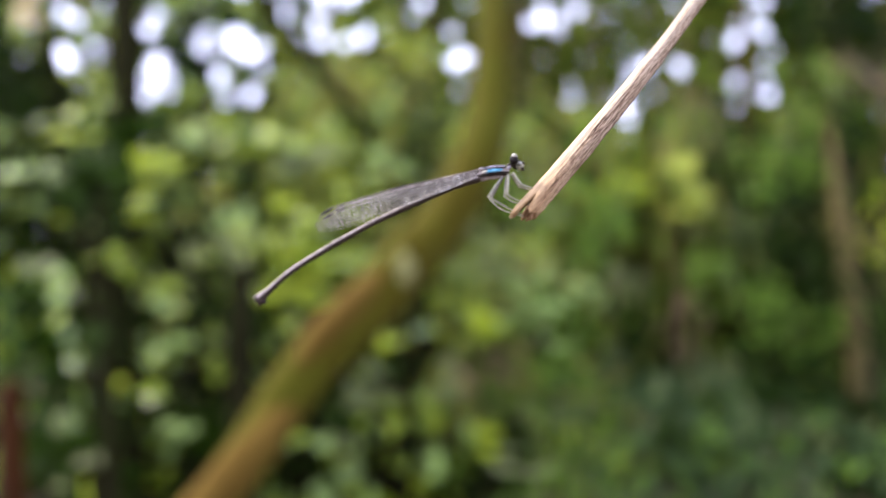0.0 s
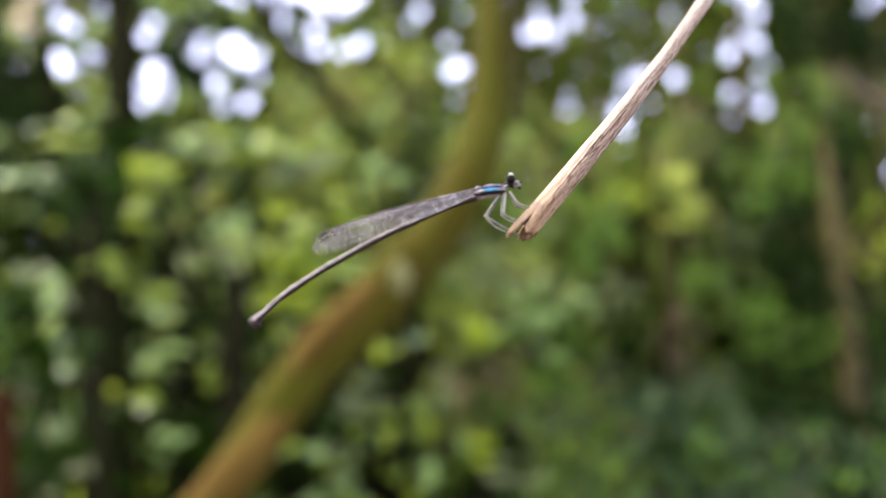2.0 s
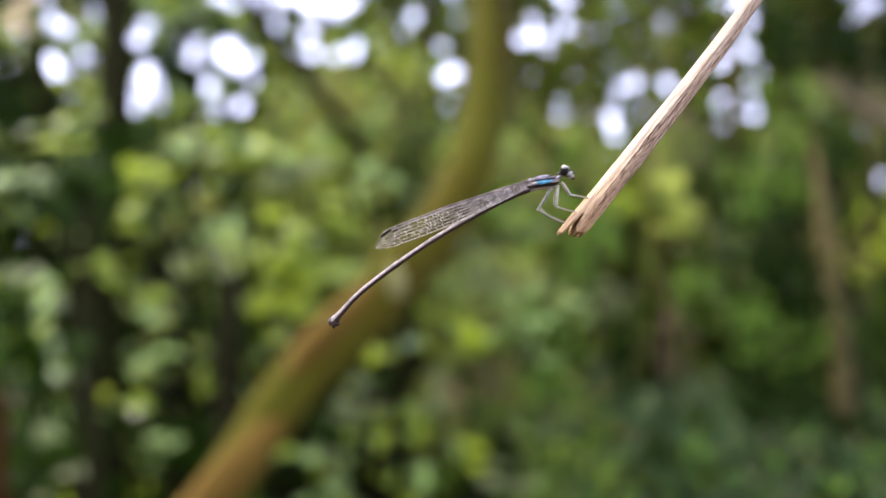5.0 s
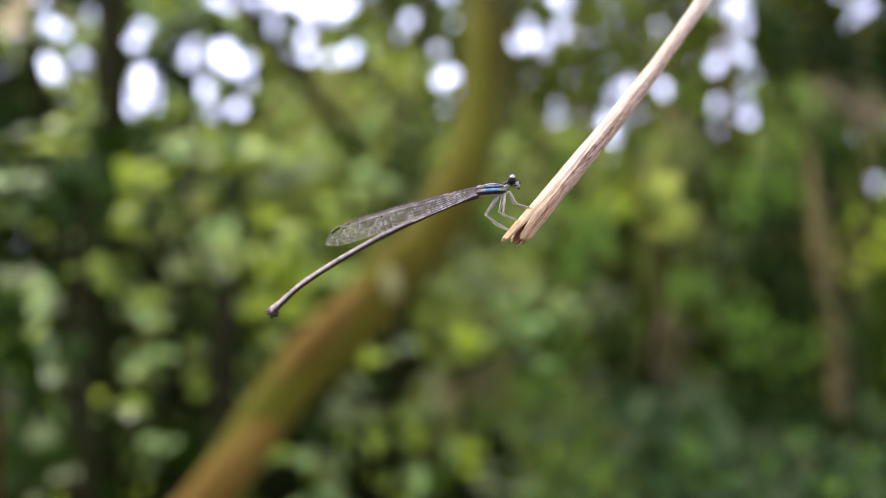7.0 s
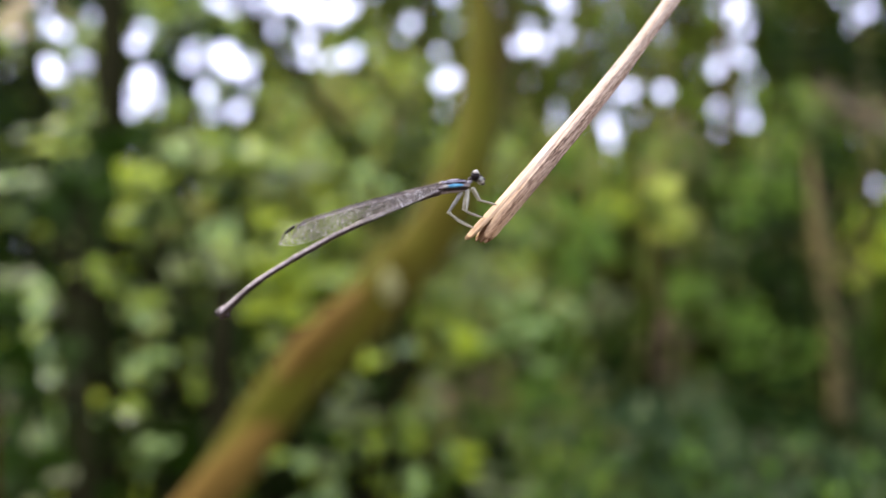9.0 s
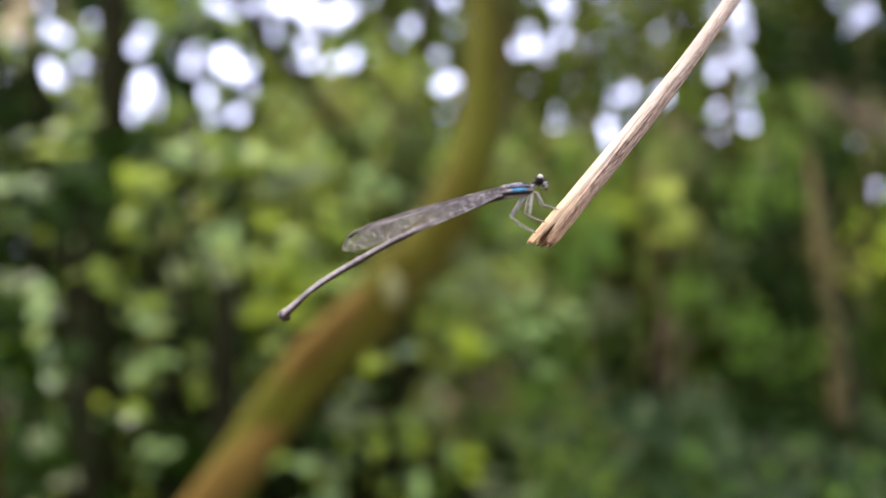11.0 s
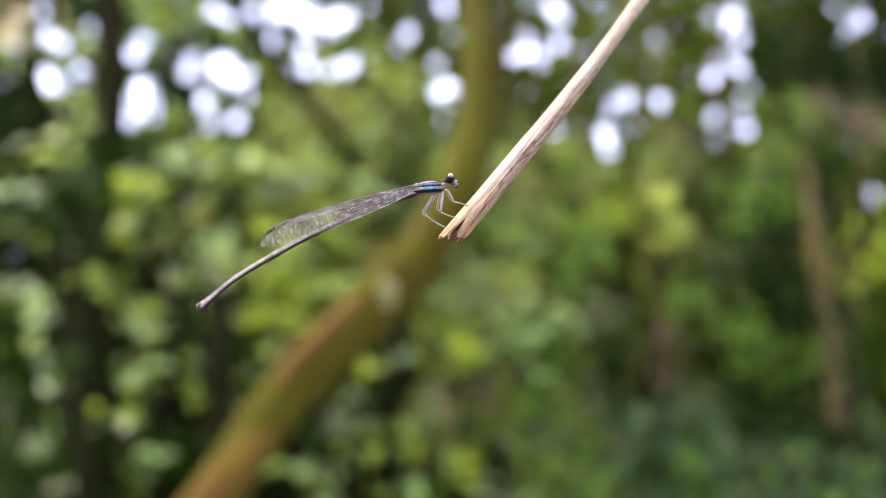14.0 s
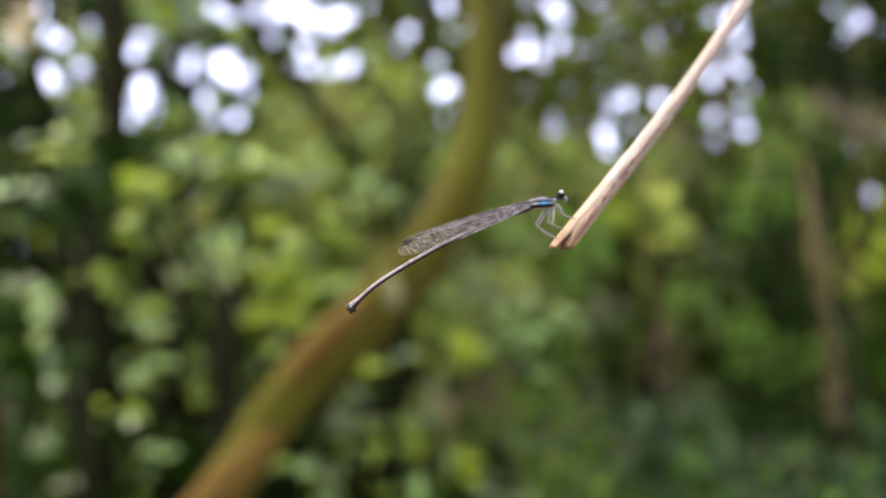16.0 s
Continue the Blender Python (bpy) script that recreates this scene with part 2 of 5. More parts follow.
LITTER = grained("leaf_litter", [(0.3, (0.03, 0.022, 0.012)), (0.55, (0.08, 0.06, 0.03)), (0.8, (0.07, 0.09, 0.03))], 6, (1, 1, 1), 0.95, 0.8, depth=0.03)
TWIG_CORE = grained("broken_twig_core", [(0.3, (0.10, 0.05, 0.02)), (0.55, (0.27, 0.15, 0.07)), (0.8, (0.45, 0.30, 0.17))], 900, (1, 1, 0.1), 0.85, 0.5, 4.0, 0.0003)
BODY = grained("insect_grey_brown", [(0.33, (0.115, 0.092, 0.080)), (0.67, (0.33, 0.275, 0.240))], 800, (1, 1, 1), 0.5, 0.3, 4.0, 0.00006, 0.2)
DORSAL = grained("insect_bronze_black", [(0.3, (0.010, 0.006, 0.004)), (0.7, (0.042, 0.028, 0.018))], 1500, (1, 1, 1), 0.45, 0.2, 4.0, 0.00005, 0.15)
BLUE = grained("insect_sky_blue", [(0.3, (0.03, 0.20, 0.32)), (0.7, (0.16, 0.42, 0.54))], 1200, (1, 1, 1), 0.4, 0.05, 4.0, 0.00003, 0.4)
LILAC = grained("insect_dull_lilac", [(0.35, (0.062, 0.060, 0.072)), (0.65, (0.31, 0.275, 0.30))], 1200, (1, 1, 1), 0.45, 0.1, 4.0, 0.00003, 0.4)
PALE = grained("insect_cream", [(0.3, (0.22, 0.20, 0.15)), (0.7, (0.52, 0.48, 0.38))], 1200, (1, 1, 1), 0.4, 0.05, 4.0, 0.00003, 0.5)
FACE = grained("insect_face", [(0.3, (0.10, 0.10, 0.07)), (0.7, (0.36, 0.35, 0.27))], 1600, (1, 1, 1), 0.4, 0.05, 4.0, 0.00003, 0.5)
EYE = grained("insect_eye_black", [(0.3, (0.004, 0.003, 0.002)), (0.7, (0.014, 0.010, 0.008))], 2500, (1, 1, 1), 0.3, 0.03, 4.0, 0.00002, 0.09)
LEG = grained("insect_leg", [(0.3, (0.12, 0.115, 0.075)), (0.7, (0.40, 0.37, 0.25))], 2000, (1, 1, 1), 0.4, 0.1, 4.0, 0.00003, 0.5)
LEG_DARK = grained("insect_thigh_slate", [(0.3, (0.060, 0.056, 0.042)), (0.7, (0.21, 0.20, 0.155))], 1500, (1, 1, 1), 0.4, 0.1, 4.0, 0.00003, 0.4)
# the bright ends of both vein ramps are painted light reflections
VEIN = grained("wing_vein", [(0.34, (0.030, 0.022, 0.017)), (0.52, (0.105, 0.083, 0.064)), (0.66, (0.32, 0.27, 0.215))], 700, (1, 1, 1), 0.4, 0.1, 3.0, 0.00003, 0.3)
VEIN_GLINTS = grained("glint_painted_wing_vein", [(0.36, (0.14, 0.115, 0.085)), (0.50, (0.36, 0.31, 0.25)), (0.62, (0.80, 0.74, 0.64))], 900, (1, 1, 1), 0.35, 0.1, 3.0, 0.00003, 0.5)


def membrane_paint():
    """Clear wing film: every cell has its own faint tint, the palest being painted glints."""
    m, nt, b = shader("wing_membrane", 0.25, 0.45)
    tc = nt.nodes.new("ShaderNodeTexCoord")
    n = nt.nodes.new("ShaderNodeTexVoronoi")
    n.inputs["Scale"].default_value = 1500
    nt.links.new(tc.outputs["Object"], n.inputs["Vector"])
    sep = nt.nodes.new("ShaderNodeSeparateColor")
    nt.links.new(n.outputs["Color"], sep.inputs["Color"])
    r = nt.nodes.new("ShaderNodeMapRange")
    r.inputs["To Min"].default_value, r.inputs["To Max"].default_value = 0.02, 0.085
    nt.links.new(sep.outputs["Red"], r.inputs["Value"])
    # the film is thicker and smokier towards the root
    place = nt.nodes.new("ShaderNodeSeparateXYZ")
    nt.links.new(tc.outputs["Object"], place.inputs["Vector"])
    root = nt.nodes.new("ShaderNodeMapRange")
    root.inputs["From Min"].default_value, root.inputs["From Max"].default_value = -0.0105, -0.002
    root.inputs["To Min"].default_value, root.inputs["To Max"].default_value = 0.0, 0.40
    nt.links.new(place.outputs["X"], root.inputs["Value"])
    both = nt.nodes.new("ShaderNodeMath")
    nt.links.new(r.outputs["Result"], both.inputs[0])
    nt.links.new(root.outputs["Result"], both.inputs[1])
    nt.links.new(both.outputs[0], b.inputs["Alpha"])
    # the pale upper stops paint light reflecting off a few cells
    c = ramp_of(nt, [(0.0, (0.095, 0.078, 0.060)), (0.6, (0.19, 0.165, 0.12)), (0.92, (0.38, 0.34, 0.26)), (1.0, (0.66, 0.60, 0.48))])
    nt.links.new(sep.outputs["Red"], c.inputs["Fac"])
    nt.links.new(c.outputs["Color"], b.inputs["Base Color"])
    return m


MEMBRANE = membrane_paint()


# ---- mesh helpers ----
def part(name, bm, material, parent=None, label="", smooth=True):
    me = bpy.data.meshes.new(name)
    bm.normal_update()
    bm.to_mesh(me)
    bm.free()
    for mt in (material if isinstance(material, (list, tuple)) else [material]):
        me.materials.append(mt)
    if smooth:
        me.shade_smooth()
    ob = new(name, me)
    ob.parent = parent
    if label:
        ob["label"] = label
    return ob


def spline(points, n):
    """n samples of a smooth line through rows of numbers."""
    p = np.array(points, float)
    p = np.vstack([2 * p[0] - p[1], p, 2 * p[-1] - p[-2]])
    out = []
    for u in np.linspace(0, len(points) - 1 - 1e-6, n):
        i, f = int(u), u - int(u)
        a, b, c, d = p[i:i + 4]
        out.append(0.5 * (2 * b + (c - a) * f + (2 * a - 5 * b + 4 * c - d) * f * f + (3 * b - a - 3 * c + d) * f ** 3))
    return np.array(out)


def tube(bm, points, n=12, sides=10, rough=0.0, seed=0, lobes=0.0, flat=1.0):
    """Closed tube along rows of x, y, z, radius; rough: share of the radius by which the skin wanders."""
    s = spline(points, n)
    rng = random.Random(seed)
    tone = [rng.uniform(-1, 1) for _ in range(sides)]
    rings = []
    side = None
    for i in range(n):
        t = Vector(s[min(i + 1, n - 1)][:3] - s[max(i - 1, 0)][:3]).normalized()
        if side is None:
            side = t.orthogonal().normalized()
        side = (side - t * side.dot(t)).normalized()
        other = t.cross(side)
        ring = []
        for k in range(sides):
            a = 2 * math.pi * k / sides
            w = 1 + lobes * tone[k] + rough * rng.uniform(-1, 1)
            ring.append(bm.verts.new(Vector(s[i][:3]) + (side * math.cos(a) + other * math.sin(a) * flat) * s[i][3] * w))
        rings.append(ring)
    for a, b in zip(rings, rings[1:]):
        for k in range(sides):
            bm.faces.new((a[k], a[(k + 1) % sides], b[(k + 1) % sides], b[k]))
    bm.faces.new(rings[0][::-1])
    bm.faces.new(rings[-1])
    return rings


def ball(bm, centre, radii, turn=None, u=14, v=10, mat=0):
    made = bmesh.ops.create_uvsphere(bm, u_segments=u, v_segments=v, radius=1.0)["verts"]
    m = Matrix.Translation(centre) @ (turn.to_4x4() if turn else Matrix()) @ Matrix.Diagonal((*radii, 1))
    bmesh.ops.transform(bm, matrix=m, verts=made)
    for f in {f for q in made for f in q.link_faces}:
        f.material_index = mat
    return made


LEAF_SHAPE = ((-.5, 0, 0), (-.2, .42, .06), (-.2, 0, -.05), (-.2, -.42, .06), (.18, .38, .05), (.18, 0, -.04), (.18, -.38, .05), (.5, 0, -.12))
LEAF_FACES = ((0, 2, 1), (0, 3, 2), (1, 2, 5, 4), (2, 3, 6, 5), (4, 5, 7), (5, 6, 7))
SINGLE = {}


def single_leaves(place, length, width, face, along, kinds, parent):
    """Leaves that can be told apart: each an object of its own, on one mesh for each kind."""
    for p, long, wide, f, a, kind in zip(place, length, width, face, along, kinds):
        if kind not in SINGLE:
            SINGLE[kind] = bpy.data.meshes.new(kind + "_leaf")
            SINGLE[kind].from_pydata(LEAF_SHAPE, [], LEAF_FACES)
            SINGLE[kind].materials.append(LEAVES[kind])
        f = Vector(f).normalized()
        a = (Vector(a) - f * f.dot(Vector(a))).normalized()
        turn = Matrix((a, f.cross(a), f)).transposed().to_4x4()
        leaf = new("leaf", SINGLE[kind])
        leaf.parent = parent
        leaf.matrix_basis = Matrix.Translation(p) @ turn @ Matrix.Diagonal((long, wide, wide, 1))


def leaf_cloud(name, place, length, width, face, along, kinds, parent=None, label=""):
    """One mesh of many folded leaves: eight corners each, numpy arrays of n rows."""
    n = len(place)
    face = face / np.linalg.norm(face, axis=1)[:, None]
    along = along - face * (along * face).sum(1)[:, None]
    along /= np.linalg.norm(along, axis=1)[:, None] + 1e-9
    across = np.cross(face, along)
    v = np.zeros((n, 8, 3))
    for i, (a, c, u) in enumerate(LEAF_SHAPE):
        v[:, i] = place + along * (a * length)[:, None] + across * (c * width)[:, None] + face * (u * width)[:, None]
    faces = []
    for k in range(n):
        o = 8 * k
        faces += [tuple(o + q for q in f) for f in LEAF_FACES]
    me = bpy.data.meshes.new(name)
    me.from_pydata(v.reshape(-1, 3).tolist(), [], faces)
    used = sorted(set(kinds))
    for k in used:
        me.materials.append(LEAVES[k])
    index = np.repeat(np.array([used.index(k) for k in kinds]), 6)
    me.polygons.foreach_set("material_index", index.astype(np.int32))
    ob = new(name, me)
    ob.parent = parent
    if label:
        ob["label"] = label
    return ob


def scatter_dirs(rng, n, mean, spread):
    return np.array(mean)[None, :] + rng.normal(0, spread, (n, 3))


# ---- ground ----
def ground():
    bm = bmesh.new()
    n, size = 60, 60.0
    rows = []
    for i in range(n + 1):
        row = []
        for j in range(n + 1):
            x, y = (i / n - 0.5) * 2, (j / n - 0.5) * 2
            x, y = size * x * abs(x), size * y * abs(y)
            z = 0.06 * noise.noise(Vector((x * 0.7, y * 0.7, 0))) + 0.25 * noise.noise(Vector((x * 0.1, y * 0.1, 3)))
            row.append(bm.verts.new((x, y, z - 0.05)))
        rows.append(row)
    for i in range(n):
        for j in range(n):
            bm.faces.new((rows[i][j], rows[i + 1][j], rows[i + 1][j + 1], rows[i][j + 1]))
    ob = part("ground", bm, LITTER)
    return tagged(ob, "brown forest floor of soil and fallen leaves", "ground", kind="structure")


ground()

# ---- openings in the canopy, placed to fit the camera's view, as x, z, radius at 7 m ----
OPENINGS_WEST = [
    (-4.47, 3.51, 0.035), (-4.31, 3.78, 0.075), (-4.22, 3.89, 0.070), (-4.14, 3.63, 0.060), (-3.99, 3.53, 0.060), (-4.34, 3.46, 0.020),
    (-3.69, 3.69, 0.030), (-4.14, 3.16, 0.105), (-3.81, 3.28, 0.065), (-3.99, 3.08, 0.030), (-3.62, 3.09, 0.020), (-3.23, 3.43, 0.070),
    (-3.17, 3.63, 0.030), (-2.85, 3.43, 0.055), (-3.14, 3.05, 0.100), (-3.14, 2.90, 0.100), (-3.32, 2.93, 0.050), (-3.26, 2.73, 0.040),
    (-3.03, 2.81, 0.050), (-2.62, 3.40, 0.050), (-2.65, 3.22, 0.055), (-2.50, 2.96, 0.065), (-2.42, 2.73, 0.075), (-2.18, 2.73, 0.060),
    (-2.59, 2.64, 0.025), (-2.30, 3.29, 0.135), (-2.18, 3.16, 0.060), (-2.04, 3.22, 0.045), (-2.04, 3.02, 0.050),
]
OPENINGS_MIDDLE = [
    (-2.39, 3.91, 0.050), (-2.24, 3.81, 0.050), (-1.86, 3.54, 0.100), (-1.89, 3.83, 0.120), (-1.66, 3.92, 0.130), (-1.42, 3.81, 0.130),
    (-1.22, 3.78, 0.110), (-1.04, 3.81, 0.070), (-1.31, 3.63, 0.070), (-1.71, 3.31, 0.055), (-1.42, 3.28, 0.058), (-1.22, 3.25, 0.058),
    (-1.01, 3.31, 0.058), (-1.48, 3.46, 0.040), (-1.77, 2.73, 0.015), (-0.93, 2.52, 0.012), (-0.78, 3.95, 0.040), (-0.61, 3.66, 0.030),
    (-0.38, 3.66, 0.030), (-0.49, 3.46, 0.022), (-0.11, 3.34, 0.036), (0.03, 3.86, 0.028), (-0.02, 3.97, 0.040), (-0.08, 2.99, 0.062),
    (0.03, 3.08, 0.066), (0.09, 2.92, 0.020), (0.44, 3.92, 0.035), (0.56, 3.81, 0.030),
]
OPENINGS_EAST = [
    (0.68, 3.40, 0.044), (0.84, 3.57, 0.048), (0.82, 3.41, 0.042), (0.97, 3.43, 0.042), (1.17, 3.51, 0.042), (1.39, 3.48, 0.036),
    (1.17, 3.81, 0.052), (1.11, 3.93, 0.050), (0.66, 3.11, 0.026), (0.94, 2.73, 0.024), (0.88, 2.88, 0.014), (1.55, 3.99, 0.030),
    (1.73, 2.90, 0.050), (1.87, 2.96, 0.052), (2.22, 2.93, 0.064), (1.64, 2.59, 0.060), (1.67, 2.43, 0.045), (2.02, 2.70, 0.024),
    (1.41, 2.64, 0.022), (2.37, 3.72, 0.064), (2.81, 3.81, 0.050), (2.98, 3.81, 0.060), (2.89, 3.63, 0.048), (3.04, 3.57, 0.050),
    (2.86, 3.37, 0.048), (3.03, 3.27, 0.066), (2.76, 3.19, 0.046), (2.86, 3.02, 0.064), (2.75, 2.78, 0.034), (2.79, 2.52, 0.030),
    (2.90, 2.45, 0.022), (3.10, 2.61, 0.028), (4.26, 3.78, 0.058),
]
OPENINGS_FAR_EAST = [
    (4.15, 3.63, 0.026), (4.44, 1.94, 0.080), (2.54, 3.16, 0.014), (2.51, 2.58, 0.014), (2.34, 3.56, 0.020),
]
CLUMPS_PALE = [
    (-1.53, 2.40, 1.23, 0.08, 0.12), (-1.19, 1.90, 1.54, 0.11, 0.09), (-0.88, 2.00, 1.13, 0.12, 0.10), (-0.85, 2.00, 1.02, 0.10, 0.10),
    (-0.99, 2.00, 0.86, 0.08, 0.06), (-0.93, 2.00, 0.97, 0.10, 0.07), (-0.81, 1.90, 0.78, 0.08, 0.07), (-0.76, 2.30, 1.44, 0.10, 0.16),
    (-0.74, 2.20, 1.42, 0.08, 0.08), (-0.53, 2.10, 0.68, 0.12, 0.10), (-0.44, 2.70, 1.24, 0.25, 0.11), (-0.35, 2.90, 1.64, 0.17, 0.14),
    (-0.08, 2.20, 0.58, 0.08, 0.08), (0.36, 3.10, 1.02, 0.26, 0.22),
]
CLUMPS_GREY_A = [
    (-1.08, 1.80, 1.06, 0.11, 0.12), (-1.45, 2.50, 1.11, 0.12, 0.11), (-1.24, 2.00, 1.26, 0.13, 0.10), (-1.18, 2.00, 1.17, 0.12, 0.09), (-1.02, 2.20, 1.19, 0.15, 0.10), (-1.45, 2.30, 0.60, 0.08, 0.11), (-1.16, 2.10, 0.90, 0.11, 0.11), (-1.16, 2.60, 0.67, 0.13, 0.11),
    (-1.06, 1.90, 0.68, 0.09, 0.08), (-0.93, 2.30, 1.12, 0.13, 0.11), (-0.91, 2.40, 1.28, 0.24, 0.16), (-0.87, 2.30, 0.97, 0.10, 0.10),
    (-0.75, 2.40, 1.11, 0.12, 0.10), (-0.69, 2.80, 1.62, 0.30, 0.11), (-0.63, 2.30, 1.01, 0.11, 0.10), (-0.51, 2.30, 0.87, 0.13, 0.10),
    (-0.46, 2.60, 0.50, 0.13, 0.10), (-0.35, 2.30, 0.81, 0.19, 0.11), (-0.34, 2.30, 0.72, 0.11, 0.09), (-0.22, 2.30, 0.77, 0.19, 0.11),
    (-0.17, 2.40, 0.95, 0.12, 0.10), (-0.16, 3.00, 1.57, 0.12, 0.10), (-0.06, 2.80, 0.78, 0.09, 0.09),
]
CLUMPS_GREY_B = [
    (0.16, 2.60, 0.44, 0.24, 0.10), (0.12, 3.10, 1.20, 0.20, 0.20), (0.45, 4.00, 1.25, 0.30, 0.50), (0.74, 3.20, 1.07, 0.11, 0.12), (0.81, 3.80, 0.56, 0.16, 0.16),
    (1.32, 4.00, 0.47, 0.30, 0.20), (1.77, 4.20, 1.21, 0.25, 0.21),
]
CLUMPS_MID_A = [
    (-1.11, 2.00, 1.69, 0.10, 0.10), (-1.01, 2.00, 1.24, 0.14, 0.09), (-0.93, 2.10, 1.38, 0.09, 0.06), (-0.72, 2.20, 1.36, 0.11, 0.14),
    (-0.93, 2.00, 1.43, 0.10, 0.09), (-0.80, 2.20, 0.89, 0.10, 0.14), (-0.76, 2.50, 1.29, 0.17, 0.12), (-0.75, 2.60, 1.14, 0.13, 0.13),
    (-0.59, 2.50, 1.26, 0.20, 0.15), (-0.57, 2.50, 1.37, 0.17, 0.17), (-0.56, 3.00, 1.70, 0.17, 0.12), (-0.52, 2.60, 1.09, 0.13, 0.11),
    (-0.49, 2.60, 1.18, 0.15, 0.13), (-0.47, 2.90, 1.45, 0.17, 0.14), (-0.31, 2.60, 1.22, 0.12, 0.12), (0.04, 3.20, 1.07, 0.19, 0.16),
    (0.25, 3.40, 1.80, 0.20, 0.16), (0.27, 3.40, 1.24, 0.26, 0.23), (0.34, 3.50, 1.47, 0.20, 0.18),
]
CLUMPS_MID_B = [
    (0.35, 3.60, 0.99, 0.21, 0.24), (0.47, 3.20, 0.71, 0.18, 0.15), (0.57, 3.40, 0.94, 0.20, 0.17), (0.63, 3.50, 1.27, 0.23, 0.20),
    (0.63, 3.50, 1.50, 0.18, 0.15), (0.83, 3.60, 1.40, 0.18, 0.17), (1.32, 3.80, 1.09, 0.21, 0.18), (1.61, 3.60, 0.85, 0.17, 0.17),
    (1.63, 3.80, 0.97, 0.20, 0.18), (1.82, 4.00, 1.70, 0.32, 0.23), (2.05, 3.80, 0.78, 0.25, 0.18), (2.16, 4.20, 2.18, 0.28, 0.21),
]
CLUMPS_YELLOW = [
    (-1.40, 2.20, 1.73, 0.07, 0.09), (-1.33, 2.40, 1.91, 0.12, 0.07), (-1.12, 2.00, 1.64, 0.14, 0.10), (-1.05, 2.00, 0.89, 0.09, 0.08),
    (-0.90, 1.90, 1.43, 0.08, 0.08), (-0.90, 2.00, 1.55, 0.18, 0.11), (-0.84, 1.90, 1.54, 0.09, 0.08), (-0.63, 2.30, 1.44, 0.11, 0.10),
    (-0.59, 2.70, 1.35, 0.16, 0.16), (-0.59, 2.50, 1.27, 0.20, 0.15), (-0.58, 2.70, 1.21, 0.23, 0.13), (-0.60, 2.30, 1.16, 0.16, 0.12), (-0.56, 2.40, 1.10, 0.14, 0.10), (-0.25, 2.30, 0.97, 0.10, 0.08), (-0.24, 2.20, 0.70, 0.08, 0.10),
    (-0.12, 2.30, 0.54, 0.08, 0.08), (0.06, 2.50, 0.57, 0.12, 0.10), (0.11, 2.90, 0.95, 0.18, 0.14), (0.86, 3.60, 1.56, 0.19, 0.17),
    (2.16, 3.40, 1.35, 0.16, 0.24),
]
CLUMPS_OLIVE = [
    (-1.13, 2.80, 1.77, 0.14, 0.11), (-1.07, 2.30, 1.16, 0.12, 0.09), (-1.01, 2.50, 1.43, 0.08, 0.08),
    (-1.00, 2.30, 1.02, 0.09, 0.07), (-0.89, 2.40, 1.48, 0.11, 0.09), (-0.86, 2.90, 1.81, 0.31, 0.11), (-0.60, 3.20, 2.09, 0.16, 0.16),
    (-0.49, 3.20, 2.03, 0.29, 0.21), (-0.31, 3.00, 1.38, 0.12, 0.12), (-0.24, 3.40, 2.02, 0.14, 0.17), (-0.01, 3.00, 0.60, 0.15, 0.15),
    (0.29, 3.60, 0.51, 0.18, 0.27), (0.28, 3.15, 1.14, 0.24, 0.20), (0.53, 3.80, 1.70, 0.19, 0.19), (0.61, 3.40, 0.39, 0.31, 0.20), (2.20, 3.80, 1.26, 0.16, 0.19),
]
# near-black sprays that paint shade between the lighter leaves
CLUMPS_DARK_A = [
    (-1.18, 1.90, 0.80, 0.10, 0.10), (-1.15, 1.80, 0.74, 0.09, 0.07), (-1.12, 1.80, 0.96, 0.11, 0.11), (-1.09, 1.80, 1.44, 0.07, 0.07),
    (-1.04, 1.90, 0.84, 0.10, 0.10), (-0.98, 1.80, 1.52, 0.14, 0.16), (-0.95, 1.70, 1.06, 0.09, 0.11), (-0.94, 1.90, 1.38, 0.06, 0.13),
    (-0.79, 2.10, 1.12, 0.11, 0.09), (-0.66, 2.00, 1.02, 0.09, 0.18), (-0.65, 2.00, 1.52, 0.08, 0.07), (-0.63, 2.40, 1.63, 0.12, 0.06),
    (-0.39, 2.10, 0.74, 0.11, 0.08), (-0.24, 3.00, 1.70, 0.11, 0.15), (-0.23, 2.10, 0.91, 0.12, 0.05), (-0.21, 3.30, 1.82, 0.10, 0.30),
    (-0.17, 3.00, 1.62, 0.10, 0.12), (-0.15, 3.30, 1.94, 0.10, 0.17), (-0.14, 2.60, 1.01, 0.14, 0.10),
]
CLUMPS_DARK_B = [
    (-0.11, 3.00, 1.80, 0.08, 0.25), (0.87, 3.40, 0.79, 0.16, 0.26), (1.55, 3.40, 1.38, 0.23, 0.26), (1.58, 3.30, 0.58, 0.39, 0.27),
    (1.60, 3.40, 1.21, 0.28, 0.17), (1.67, 4.20, 1.88, 0.28, 0.28), (1.75, 3.30, 1.02, 0.17, 0.30), (2.03, 3.40, 0.79, 0.10, 0.26),
    (2.20, 4.00, 1.79, 0.23, 0.30), (2.26, 4.40, 2.60, 0.33, 0.33), (2.57, 4.30, 2.03, 0.29, 0.21), (2.59, 4.40, 2.42, 0.33, 0.26),
]
CLUMPS_GOLD = [
    (1.10, 3.40, 1.64, 0.19, 0.18), (1.13, 3.40, 1.42, 0.14, 0.13), (1.15, 3.40, 1.49, 0.21, 0.20),
]
